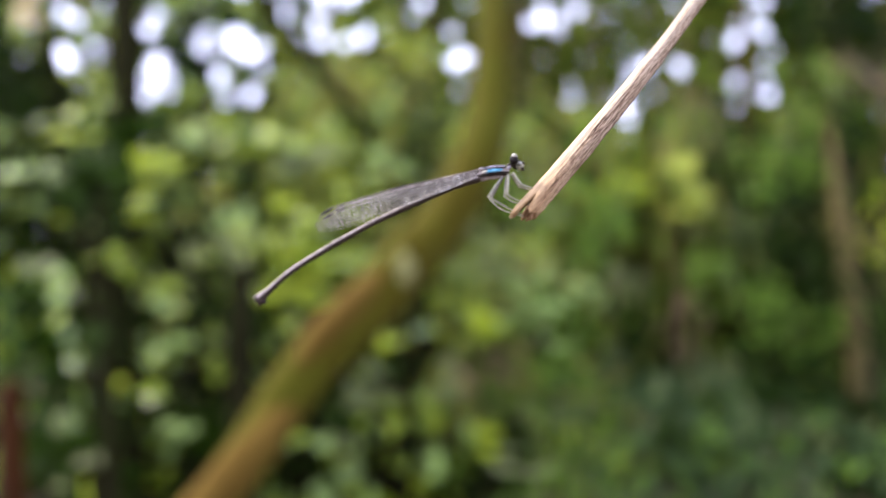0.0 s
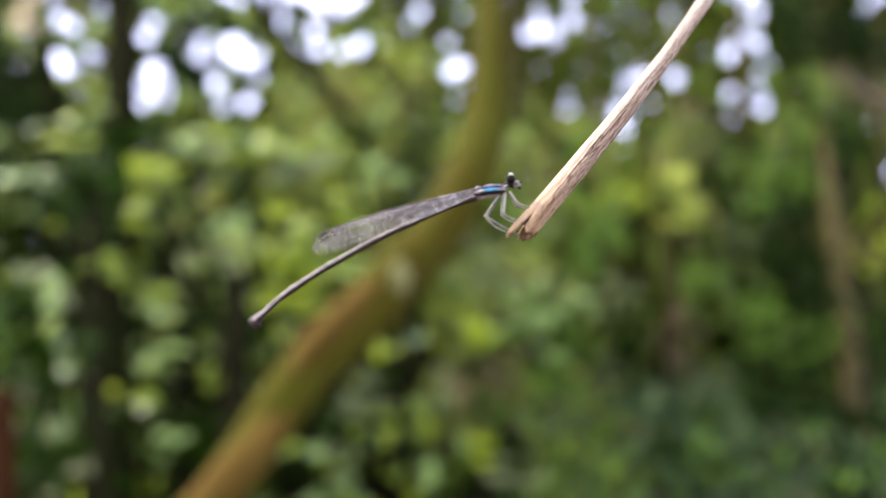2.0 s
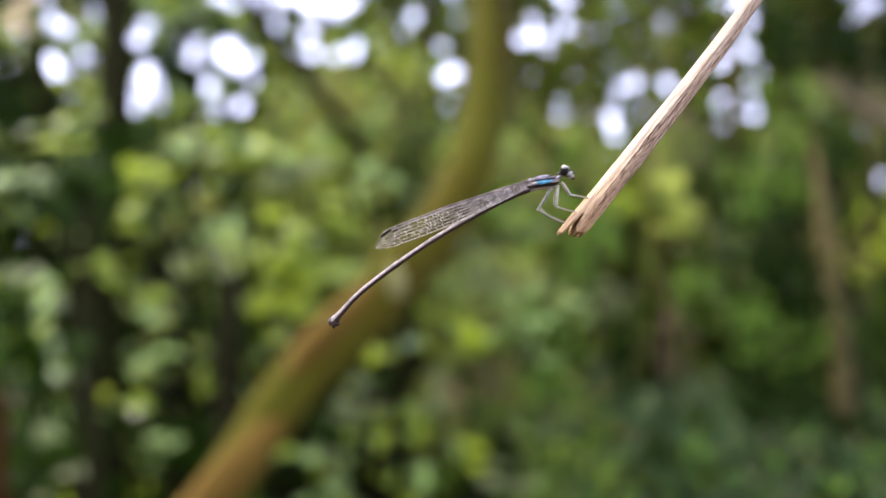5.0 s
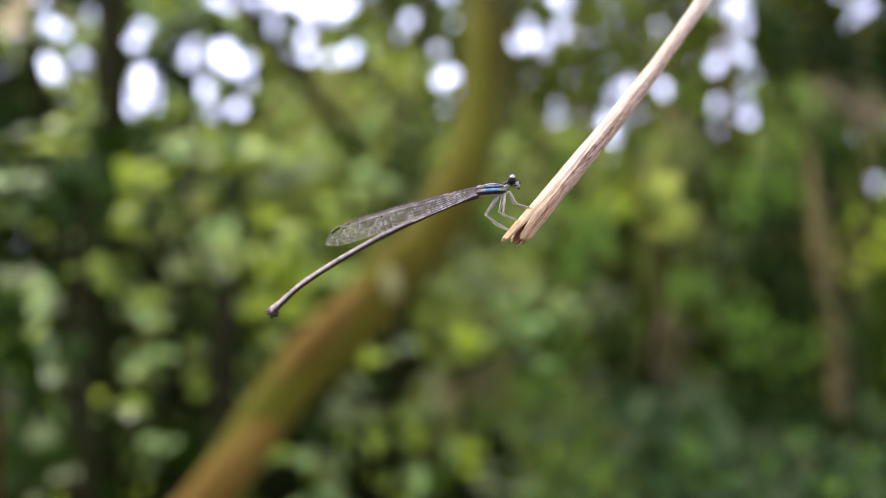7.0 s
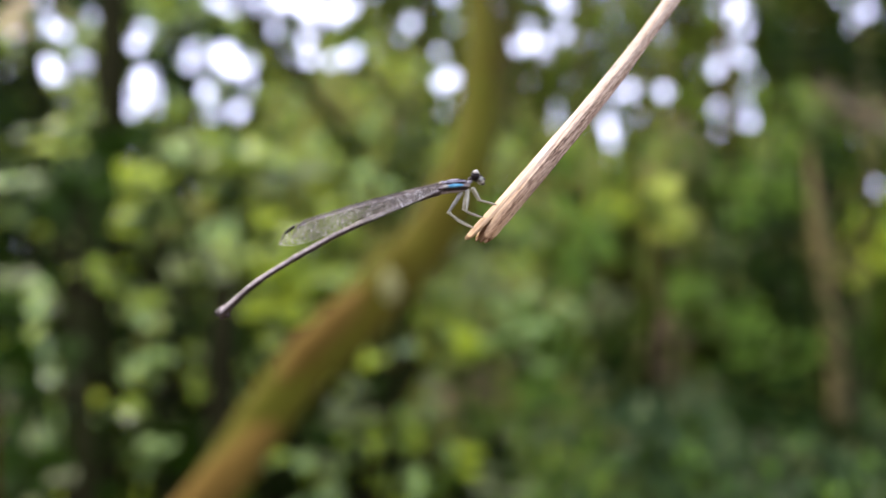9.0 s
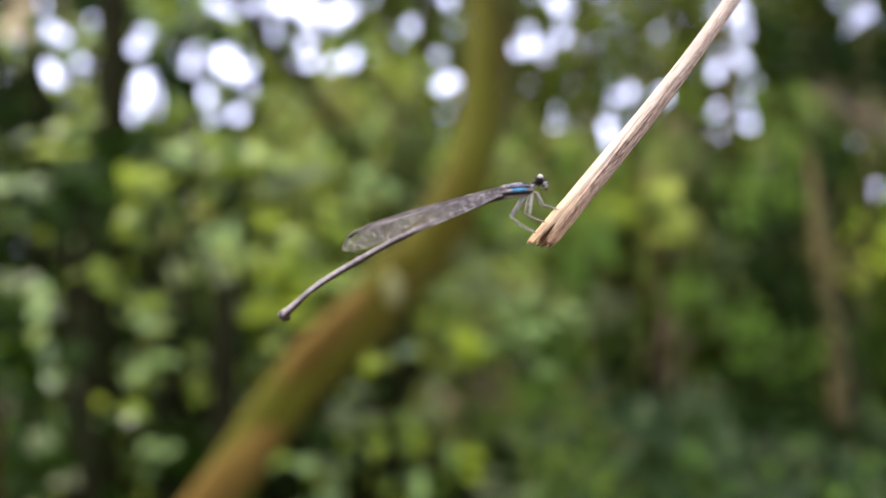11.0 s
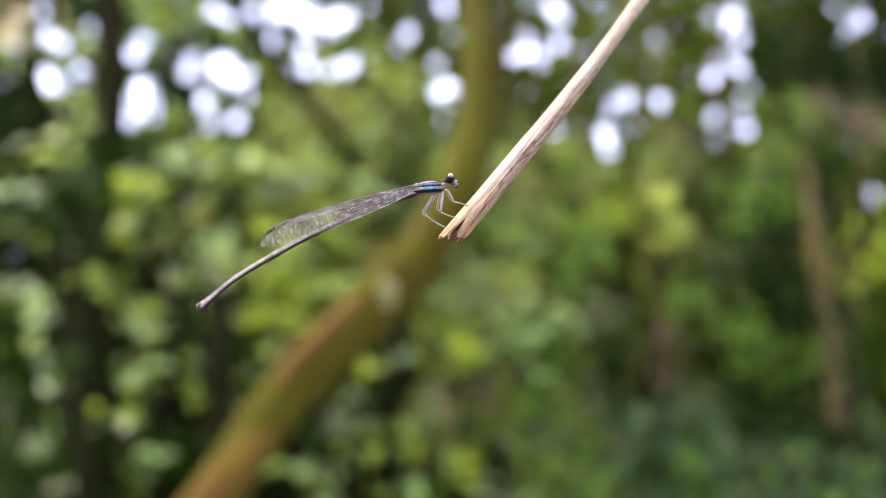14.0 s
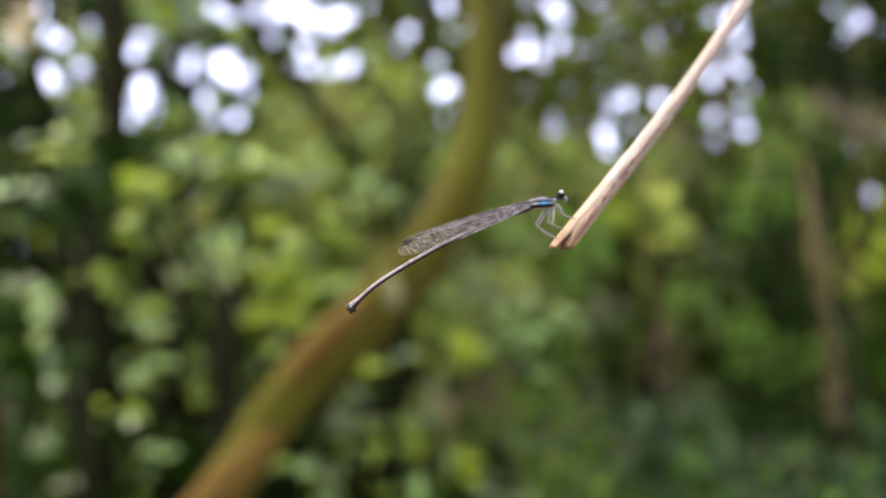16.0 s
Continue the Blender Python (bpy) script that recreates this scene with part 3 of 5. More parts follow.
CLUMPS_CREAM = [
    (-1.23, 1.90, 1.97, 0.06, 0.08), (-1.22, 1.90, 2.02, 0.11, 0.11), (-1.20, 1.90, 1.99, 0.08, 0.08), (-1.15, 2.00, 2.07, 0.04, 0.06),
]
CLUMPS_BROWN = [
    (-1.46, 2.40, 1.18, 0.11, 0.14), (-0.08, 2.80, 0.70, 0.16, 0.09), (0.16, 3.40, 0.64, 0.17, 0.17), (0.61, 3.40, 0.16, 0.26, 0.14),
    (1.27, 4.00, 0.82, 0.12, 0.37), (1.64, 4.50, 1.95, 0.19, 0.30), (2.01, 3.60, 2.14, 0.21, 0.11), (2.25, 3.60, 2.04, 0.18, 0.13),
]
CLUMPS_SOFT = [
    (-0.58, 2.75, 1.66, 0.28, 0.14, "grey"), (-0.66, 2.70, 1.70, 0.16, 0.12, "pale"), (-0.80, 2.60, 1.72, 0.20, 0.14, "mid"), (-0.95, 2.50, 1.74, 0.14, 0.12, "pale"),
    (-0.95, 1.80, 1.30, 0.10, 0.08, "mid"), (-1.10, 1.80, 1.20, 0.11, 0.10, "pale"), (-0.85, 1.80, 0.92, 0.10, 0.08, "mid"), (-1.06, 1.75, 0.86, 0.10, 0.08, "grey"),
]

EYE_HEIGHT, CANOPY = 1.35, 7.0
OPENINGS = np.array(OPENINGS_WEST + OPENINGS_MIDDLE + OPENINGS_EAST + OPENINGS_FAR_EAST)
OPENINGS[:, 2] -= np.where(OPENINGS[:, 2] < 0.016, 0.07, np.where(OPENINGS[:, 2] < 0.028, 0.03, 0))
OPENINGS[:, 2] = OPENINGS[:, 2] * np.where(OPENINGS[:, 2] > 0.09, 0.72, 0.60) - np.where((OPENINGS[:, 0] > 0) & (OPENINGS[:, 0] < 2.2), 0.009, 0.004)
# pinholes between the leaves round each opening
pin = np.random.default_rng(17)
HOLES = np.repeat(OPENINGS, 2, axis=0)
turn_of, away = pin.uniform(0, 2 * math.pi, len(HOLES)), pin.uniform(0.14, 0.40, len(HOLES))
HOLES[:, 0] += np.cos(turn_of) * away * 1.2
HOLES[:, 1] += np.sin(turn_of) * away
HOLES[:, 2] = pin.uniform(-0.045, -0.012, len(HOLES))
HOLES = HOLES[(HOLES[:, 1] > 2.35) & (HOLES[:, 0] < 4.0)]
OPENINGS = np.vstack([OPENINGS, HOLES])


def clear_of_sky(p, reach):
    """True where a leaf of that reach leaves the openings free along the camera's sight lines."""
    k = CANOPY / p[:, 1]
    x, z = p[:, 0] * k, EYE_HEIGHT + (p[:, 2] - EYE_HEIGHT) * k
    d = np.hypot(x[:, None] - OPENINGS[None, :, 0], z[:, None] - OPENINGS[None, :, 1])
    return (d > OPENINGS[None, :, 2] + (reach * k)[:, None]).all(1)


def rounded(p, cx, cy, hx, hy, top, seed):
    """True for points inside a bulging, uneven outline."""
    wob = np.array([noise.noise(Vector((a * 2.1, b * 2.1, c * 1.7 + seed))) for a, b, c in p])
    u, v, w = (p[:, 0] - cx) / hx, (p[:, 1] - cy) / hy, np.clip(p[:, 2] / top * 1.7 - 0.7, 0, 9)
    return np.abs(u) ** 2.6 + np.abs(v) ** 2.6 + w ** 3 < 1.0 + 0.75 * wob


# ---- trees of the far wood ----
def wood_tree(x, y, half, top, seed, kinds, count, big=1.0):
    """A tree with a tapered trunk, limbs and a deep leafy crown that reaches down to the undergrowth."""
    rng = np.random.default_rng(seed)
    root = new("forest_tree")
    root.matrix_basis = pose(x, y, 0)
    bm = bmesh.new()
    lean = rng.uniform(-0.3, 0.3)
    tube(bm, [(0, 0, -0.1, 0.16), (lean * 0.3, 0, top * 0.3, 0.12), (lean, 0.1, top * 0.65, 0.08), (lean * 1.4, 0.1, top * 0.95, 0.03)], 14, 9, 0.06, seed)
    part("trunk", bm, BARK_BROWN, root)
    for i in range(5):
        h = top * (0.3 + 0.12 * i)
        s = -1 if i % 2 else 1
        bm = bmesh.new()
        tube(bm, [(lean * h / top, 0, h, 0.05), (s * half * 0.4, rng.uniform(-.3, .3), h + 0.35, 0.035), (s * half * 0.9, rng.uniform(-.5, .5), h + 0.5, 0.012)], 8, 6, 0.05, seed + i)
        part("limb", bm, BARK_BROWN, root)
    p = np.stack([rng.uniform(-half * 1.15, half * 1.15, count) + x, rng.uniform(-0.9, 0.9, count) + y, rng.uniform(0.1, top, count)], 1)
    p[:, 0], p[:, 1] = x + (p[:, 0] - x) * 1.12, y + (p[:, 1] - y) * 1.25
    p = p[rounded(p, x, y, half * 1.3, 1.12, top * 1.02, seed)]
    size = rng.uniform(0.11, 0.2, len(p)) * big
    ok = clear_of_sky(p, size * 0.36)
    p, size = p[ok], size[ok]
    n = len(p)
    kind = rng.choice(len(kinds), n, p=[k[1] for k in kinds])
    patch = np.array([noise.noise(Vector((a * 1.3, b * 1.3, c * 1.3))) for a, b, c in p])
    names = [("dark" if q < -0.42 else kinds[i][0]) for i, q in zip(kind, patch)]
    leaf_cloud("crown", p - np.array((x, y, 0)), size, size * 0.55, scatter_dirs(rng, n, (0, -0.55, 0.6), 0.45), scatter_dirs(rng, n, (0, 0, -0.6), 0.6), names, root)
    return tagged(root, "forest tree with a dense green leafy crown", "tree", "trees of the far wood")


# outer trees: near-black leaves paint the far wood's shade into the crowns
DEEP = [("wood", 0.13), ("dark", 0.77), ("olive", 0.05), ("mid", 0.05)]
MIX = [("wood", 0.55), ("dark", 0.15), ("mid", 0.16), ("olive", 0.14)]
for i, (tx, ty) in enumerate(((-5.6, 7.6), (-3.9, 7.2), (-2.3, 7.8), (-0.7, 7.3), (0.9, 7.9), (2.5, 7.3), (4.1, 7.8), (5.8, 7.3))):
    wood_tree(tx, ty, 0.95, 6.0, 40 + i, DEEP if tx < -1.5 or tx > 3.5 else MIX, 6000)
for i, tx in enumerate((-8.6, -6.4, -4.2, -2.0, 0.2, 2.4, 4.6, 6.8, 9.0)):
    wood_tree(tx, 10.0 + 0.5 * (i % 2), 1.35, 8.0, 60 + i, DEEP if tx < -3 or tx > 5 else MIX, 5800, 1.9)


# ---- undergrowth that fills the middle distance ----
def thicket(x0, x1, y0, y1, z1, seed, kinds, count, size0, size1, label, shade=-0.15, slim=0.5, grain=2.6):
    rng = np.random.default_rng(seed)
    cx, cy = (x0 + x1) / 2, (y0 + y1) / 2
    root = new("bush")
    root.matrix_basis = pose(cx, cy, 0)
    for i in range(7):
        ex, ey = rng.uniform(-0.5, 0.5) * (x1 - x0), rng.uniform(-0.5, 0.5) * (y1 - y0)
        bm = bmesh.new()
        tube(bm, [(ex * 0.2, ey * 0.2, -0.05, 0.022), (ex * 0.5, ey * 0.6, z1 * 0.45, 0.016), (ex, ey, z1 * rng.uniform(0.7, 0.95), 0.006)], 9, 6, 0.05, seed + i)
        part("stem", bm, BARK_DARK, root)
    hx, hy = (x1 - x0) * 0.58, (y1 - y0) * 0.60
    count = int(count * 1.35)
    p = np.stack([rng.uniform(-hx, hx, count) + cx, rng.uniform(-hy, hy, count) + cy, rng.uniform(0.02, 1.04, count) * z1], 1)
    p = p[rounded(p, cx, cy, hx, hy, z1 * 1.04, seed)]
    size = rng.uniform(size0, size1, len(p))
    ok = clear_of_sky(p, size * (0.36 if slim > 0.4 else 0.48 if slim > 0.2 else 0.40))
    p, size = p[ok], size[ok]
    n = len(p)
    kind = rng.choice(len(kinds), n, p=[k[1] for k in kinds])
    patch = np.array([noise.noise(Vector((a * grain, b * 1.3, c * grain))) for a, b, c in p])
    # below the threshold leaves turn near-black: patches of shade made by colour
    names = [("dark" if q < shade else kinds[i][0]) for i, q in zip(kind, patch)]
    leaf_cloud("foliage", p - np.array((cx, cy, 0)), size, size * slim, scatter_dirs(rng, n, (0, -0.5, 0.6), 0.5), scatter_dirs(rng, n, (0, -0.1, -0.7), 0.6 if slim > 0.4 else 0.25 if slim > 0.2 else 0.08), names, root)
    return tagged(root, label, "bush", "bushes of the undergrowth")


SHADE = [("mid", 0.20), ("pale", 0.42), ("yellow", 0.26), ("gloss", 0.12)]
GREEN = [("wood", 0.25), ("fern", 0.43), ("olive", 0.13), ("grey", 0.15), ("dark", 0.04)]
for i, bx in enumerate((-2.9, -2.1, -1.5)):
    thicket(bx - 0.5, bx + 0.5, 3.2, 4.0, 2.9, 70 + i, SHADE, 2700, 0.06, 0.12, "dense green bush with shade painted as near-black leaves", (0.26, 0.20, 0.06)[i], 0.5, 4.6)
GLADE = [("mid", 0.14), ("pale", 0.26), ("olive", 0.36), ("yellow", 0.24)]
for i, bx in enumerate((-1.0, -0.45)):
    thicket(bx - 0.5, bx + 0.5, 3.7, 4.6, 2.5, 75 + i, GLADE, 1900, 0.07, 0.13, "leafy green bush under the trees", -0.18, 0.5, 4.0)
EDGE = [("wood", 0.18), ("olive", 0.22), ("fern", 0.26), ("mid", 0.18), ("grey", 0.16)]
for i, (bx, kinds) in enumerate(((0.3, EDGE), (1.2, EDGE), (2.1, GREEN), (3.0, GREEN), (3.9, GREEN))):
    thicket(bx - 0.6, bx + 0.6, 4.6, 5.8, 2.3, 80 + i, kinds, 2600, *((0.12, 0.24) if i < 1 else (0.24, 0.50)), "tall soft green bush of narrow upright leaves", -0.3 if i < 3 else -0.08, 0.26 if i < 1 else 0.13, 2.6 if i < 1 else 3.4)


# herbs darker by colour: shade near the ground is painted into their leaves
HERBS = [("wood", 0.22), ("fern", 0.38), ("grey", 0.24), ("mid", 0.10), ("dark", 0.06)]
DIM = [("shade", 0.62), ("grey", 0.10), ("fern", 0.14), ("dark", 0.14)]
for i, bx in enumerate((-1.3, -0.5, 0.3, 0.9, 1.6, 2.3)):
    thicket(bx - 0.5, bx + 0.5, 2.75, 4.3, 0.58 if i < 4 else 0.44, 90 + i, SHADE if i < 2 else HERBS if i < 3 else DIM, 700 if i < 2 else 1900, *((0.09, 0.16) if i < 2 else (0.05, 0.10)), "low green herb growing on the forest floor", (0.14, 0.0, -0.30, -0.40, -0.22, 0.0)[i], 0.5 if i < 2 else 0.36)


# ---- leafy sprays, each on its own shrub, lit or dark by painted leaf tone ----
def spray_shrub(rows, seed, label):
    rng = np.random.default_rng(seed)
    cx = sum(r[0] for r, _ in rows) / len(rows)
    cy = max(r[1] for r, _ in rows) + 0.1
    root = new("shrub")
    root.matrix_basis = pose(cx, cy, 0)
    places, sizes, wides, faces, alongs, names = [], [], [], [], [], []
    for i, ((x, y, z, w, h), kind) in enumerate(rows):
        bm = bmesh.new()
        tube(bm, [(0, 0, -0.05, 0.014), ((x - cx) * 0.45, (y - cy) * 0.3, z * 0.55, 0.010), (x - cx, y - cy + 0.03, z, 0.003)], 10, 6, 0.05, seed + i)
        part("branch", bm, BARK_DARK, root)
        far = y >= 3.0
        n, share, out = (34, 0.42, 0.46) if far else (4, 0.92, 0.25)
        if kind == "dark" and far:
            n, share, out = 46, 0.46, 0.44
        elif not far:
            n += int(max(0.0, w - 0.12) * 90) if kind in ("yellow", "mid") else 0
        if kind == "gold":
            n, share, out = 6, 1.1, 0.12
        long, wide = max(w, h) * share, min(w, h) * share
        places.append(np.stack([rng.normal(x - cx, w * out, n), rng.normal(y - cy, 0.03, n), rng.normal(z, h * out, n)], 1))
        sizes.append(rng.uniform(0.5, 0.78, n) * long)
        wides.append(rng.uniform(0.45, 0.65, n) * wide)
        faces.append(scatter_dirs(rng, n, (-0.1, -0.6, 0.7), 0.22))
        lean = (1.0, 0, -0.25) if w >= h else (0.15, 0, -1.0)
        alongs.append(scatter_dirs(rng, n, lean, 0.25))
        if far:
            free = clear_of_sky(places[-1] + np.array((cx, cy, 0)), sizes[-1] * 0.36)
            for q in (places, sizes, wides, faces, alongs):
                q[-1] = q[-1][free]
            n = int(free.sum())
        tone = "fern" if kind == "mid" and far and x > 0.3 else kind
        names += [tone] * n if far else [tone if q < 0.72 or kind == "dark" else "mid" if q < 0.87 else "gloss" if q < 0.95 else "dark" for q in rng.uniform(0, 1, n)]
    cat = np.concatenate
    rows_of = (cat(places), cat(sizes), cat(wides), cat(faces), cat(alongs), names, root)
    single_leaves(*rows_of) if cy < 3.05 else leaf_cloud("foliage", *rows_of)
    return tagged(root, label, "shrub", "shrubs of the clearing's edge")


CLUMPS = [(r, "pale") for r in CLUMPS_PALE] + [(r, "yellow") for r in CLUMPS_YELLOW] + [(r, "olive") for r in CLUMPS_OLIVE] + [(r, "brown") for r in CLUMPS_BROWN]
CLUMPS += [(r, "dark") for r in CLUMPS_DARK_A + CLUMPS_DARK_B] + [(r, "cream") for r in CLUMPS_CREAM] + [(r, "gold") for r in CLUMPS_GOLD]
CLUMPS += [(r, "grey") for r in CLUMPS_GREY_A + CLUMPS_GREY_B] + [(r, "mid") for r in CLUMPS_MID_A + CLUMPS_MID_B]
CLUMPS += [(r[:5], r[5]) for r in CLUMPS_SOFT]
near = [c for c in CLUMPS if c[0][1] < 3.0]
deep = [c for c in CLUMPS if c[0][1] >= 3.0]
for i, (a, b) in enumerate(((-9, -1.15), (-1.15, -0.85), (-0.85, -0.5), (-0.5, -0.1), (-0.1, 9))):
    rows = [c for c in near if a <= c[0][0] < b]
    if rows:
        spray_shrub(rows, 120 + i, "glossy broad-leaved shrub, sky sheen painted into its light green leaves")
for i, (a, b) in enumerate(((-9, 0.1), (0.1, 0.9), (0.9, 1.5), (1.5, 9))):
    rows = [c for c in deep if a <= c[0][0] < b]
    if rows:
        spray_shrub(rows, 140 + i, "slender shrub with yellow-green leaves, sunlight painted in")


# ---- plants with long strap leaves, darkened by colour for the left side's shade ----
def strap_plant(x, y, z, reach, seed):
    rng = np.random.default_rng(seed)
    root = new("strap_leaf_plant")
    root.matrix_basis = pose(x, y, 0)
    bm = bmesh.new()
    tube(bm, [(0.03, 0.02, -0.1, 0.03), (0.01, 0, z * 0.5, 0.022), (0, 0, z, 0.016)], 10, 8, 0.06, seed)
    part("stem", bm, BARK_DARK, root)
    n = 26
    turn, rise = rng.uniform(0, 2 * math.pi, n), rng.uniform(-0.7, 1.0, n)
    ways = np.stack([np.cos(turn), np.sin(turn) * 0.6, rise], 1)
    ways /= np.linalg.norm(ways, axis=1)[:, None]
    long = rng.uniform(0.6, 1.0, n) * reach
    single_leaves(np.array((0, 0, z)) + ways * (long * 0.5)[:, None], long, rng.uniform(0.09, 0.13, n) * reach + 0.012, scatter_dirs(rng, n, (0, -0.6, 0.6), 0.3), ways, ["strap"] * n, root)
    return tagged(root, "dark green plant with long narrow strap leaves", "plant", "strap-leaved plants in the shade")


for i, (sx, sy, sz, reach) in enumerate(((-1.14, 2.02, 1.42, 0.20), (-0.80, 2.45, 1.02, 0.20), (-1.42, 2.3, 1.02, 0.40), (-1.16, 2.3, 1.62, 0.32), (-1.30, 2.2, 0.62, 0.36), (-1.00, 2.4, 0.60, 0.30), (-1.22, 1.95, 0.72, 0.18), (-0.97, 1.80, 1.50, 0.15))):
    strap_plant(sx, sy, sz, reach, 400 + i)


# ---- trunks and leaning stems ----
def trunk(name, points, material, label, category, seed, n=24, sides=14):
    """Bark along rows of x, y, z, radius from the top down; tall ones run on above as a forked crown of bare limbs."""
    root = new(name)
    x, y = points[-1][0], points[-1][1]
    root.matrix_basis = pose(x, y, 0)
    rng = random.Random(seed)
    px, py, pz, pr = points[0]
    rows = [(p[0] - x, p[1] - y, p[2], p[3]) for p in points]
    if pz > 2.4:
        rows.insert(0, (px - x + rng.uniform(-0.15, 0.15), py - y + 0.1, pz + 1.6, pr * 0.6))
        for k in range(3):
            bm = bmesh.new()
            a = rng.uniform(0, 6.28)
            h = pz + 0.5 + 0.35 * k
            tube(bm, [(px - x, py - y, h, pr * 0.5), (px - x + 0.3 * math.cos(a), py - y + 0.3 * math.sin(a), h + 0.35, pr * 0.35), (px - x + 0.75 * math.cos(a), py - y + 0.75 * math.sin(a), h + 0.8, pr * 0.12)], 8, 7, 0.05, seed + k)
            part("limb", bm, material, root)
    bm = bmesh.new()
    tube(bm, rows, n, sides, 0.04, seed, 0.05)
    part("bark", bm, material, root)
    bm = bmesh.new()
    br = points[-1][3]
    tube(bm, [(0, 0, 0.28, br * 0.98), (0, 0, 0.08, br * 1.25), (0, 0, -0.12, br * 1.9)], 8, sides, 0.1, seed + 7, 0.15)
    part("root_flare", bm, material, root)
    return tagged(root, label, category)


def leaning_trunk():
    """A slanting lower stem, a knot with lichen, and an upper stem that bends upright."""
    root = new("leaning_trunk")
    low = [(-0.101, 1.72, 1.305, 0.074), (-0.149, 1.7, 1.252, 0.073), (-0.243, 1.65, 1.145, 0.068), (-0.326, 1.6, 1.071, 0.065), (-0.416, 1.55, 0.951, 0.062), (-0.486, 1.5, 0.839, 0.058), (-0.622, 1.45, 0.675, 0.058), (-1.105, 1.35, 0.20, 0.08), (-1.356, 1.3, -0.15, 0.09)]
    high = [(0.02, 2.35, 4.7, 0.008), (0.06, 2.15, 3.7, 0.022), (0.090, 2.05, 2.9, 0.030), (0.100, 2.0, 2.285, 0.034), (0.101, 1.95, 2.067, 0.042), (0.099, 1.9, 1.89, 0.052), (0.086, 1.85, 1.691, 0.062), (0.045, 1.8, 1.532, 0.069), (-0.046, 1.75, 1.366, 0.072), (-0.121, 1.71, 1.28, 0.068)]
    for name, pts, seed in (("lower_trunk", low, 5), ("upper_trunk", high, 4)):
        bm = bmesh.new()
        tube(bm, pts, 52, 20, 0.03, seed, 0.05)
        part(name, bm, BARK_MOSS, root, "olive mossy bark")
    for rows, seed in (([(-0.186, 1.65, 1.250, 0.022), (-0.252, 1.605, 1.183, 0.038), (-0.318, 1.56, 1.117, 0.036), (-0.374, 1.53, 1.045, 0.016)], 3),
                       ([(-0.37, 1.54, 0.985, 0.014), (-0.415, 1.505, 0.925, 0.036), (-0.467, 1.472, 0.860, 0.045), (-0.532, 1.442, 0.785, 0.048), (-0.672, 1.402, 0.63, 0.050)], 2)):
        bm = bmesh.new()
        tube(bm, rows, 24, 12, 0.06, seed, 0.08)
        part("bare_bark", bm, BARK_RUST, root, "rust-brown bare bark patch")
    bm = bmesh.new()
    ball(bm, (-0.138, 1.648, 1.250), (0.030, 0.028, 0.050), None, 14, 10)
    ball(bm, (-0.066, 1.675, 1.295), (0.016, 0.015, 0.022), None, 12, 8)
    part("knot", bm, KNOT, root, "pale knot grown over with lichen")
    for h, sx, sy in ((3.0, 0.5, 0.3), (3.4, -0.45, 0.4), (3.9, 0.3, -0.3), (4.2, -0.25, 0.3)):
        bm = bmesh.new()
        foot = (0.088 - 0.04 * (h - 2.9), 2.06 + 0.13 * (h - 2.9), h)
        tube(bm, [(*foot, 0.014), (foot[0] + sx * 0.5, foot[1] + sy * 0.5, h + 0.22, 0.009), (foot[0] + sx, foot[1] + sy, h + 0.38, 0.003)], 10, 8, 0.05, int(h * 10))
        part("limb", bm, BARK_MOSS, root)
    return tagged(root, "mossy olive-brown tree trunk bent over at a slant", "tree trunk")


leaning_trunk()
trunk("dark_tree_trunk", [(-1.43, 2.9, 2.9, 0.045), (-1.43, 2.9, 2.25, 0.055), (-1.44, 2.9, 1.95, 0.066), (-1.49, 2.9, 1.62, 0.085), (-1.55, 3.0, 1.256, 0.08), (-1.65, 3.1, 0.724, 0.075), (-1.7, 3.1, -0.1, 0.08)], BARK_DARK, "tree trunk among leaves, painted nearly black as if shaded", "tree trunk", 6)
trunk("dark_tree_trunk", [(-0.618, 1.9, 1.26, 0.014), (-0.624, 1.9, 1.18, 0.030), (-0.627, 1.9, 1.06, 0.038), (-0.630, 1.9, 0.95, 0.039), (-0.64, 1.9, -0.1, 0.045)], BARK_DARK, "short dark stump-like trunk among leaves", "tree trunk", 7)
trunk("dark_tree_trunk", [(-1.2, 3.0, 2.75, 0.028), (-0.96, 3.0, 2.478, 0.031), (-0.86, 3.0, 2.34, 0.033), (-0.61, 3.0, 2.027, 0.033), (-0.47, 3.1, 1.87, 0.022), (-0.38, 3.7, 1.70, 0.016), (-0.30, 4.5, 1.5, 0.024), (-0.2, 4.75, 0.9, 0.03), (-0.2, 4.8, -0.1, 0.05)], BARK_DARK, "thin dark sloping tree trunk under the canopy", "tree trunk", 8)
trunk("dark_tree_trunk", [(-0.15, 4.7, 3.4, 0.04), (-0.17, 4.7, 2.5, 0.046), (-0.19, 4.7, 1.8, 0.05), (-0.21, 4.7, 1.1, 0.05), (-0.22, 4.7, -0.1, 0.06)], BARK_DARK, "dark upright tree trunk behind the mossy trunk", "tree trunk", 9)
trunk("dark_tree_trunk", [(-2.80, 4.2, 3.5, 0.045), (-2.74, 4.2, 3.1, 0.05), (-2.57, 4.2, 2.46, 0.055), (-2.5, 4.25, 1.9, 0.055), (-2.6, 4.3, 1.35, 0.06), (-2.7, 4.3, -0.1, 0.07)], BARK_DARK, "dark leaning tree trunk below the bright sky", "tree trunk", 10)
trunk("brown_tree_trunk", [(2.03, 3.83, 1.90, 0.012), (2.05, 3.8, 1.638, 0.030), (2.109, 3.8, 1.163, 0.047), (2.172, 3.8, 0.688, 0.052), (2.21, 3.8, -0.1, 0.06)], BARK_PALE, "slim grey-brown tree trunk standing in the wood", "tree trunk", 11)
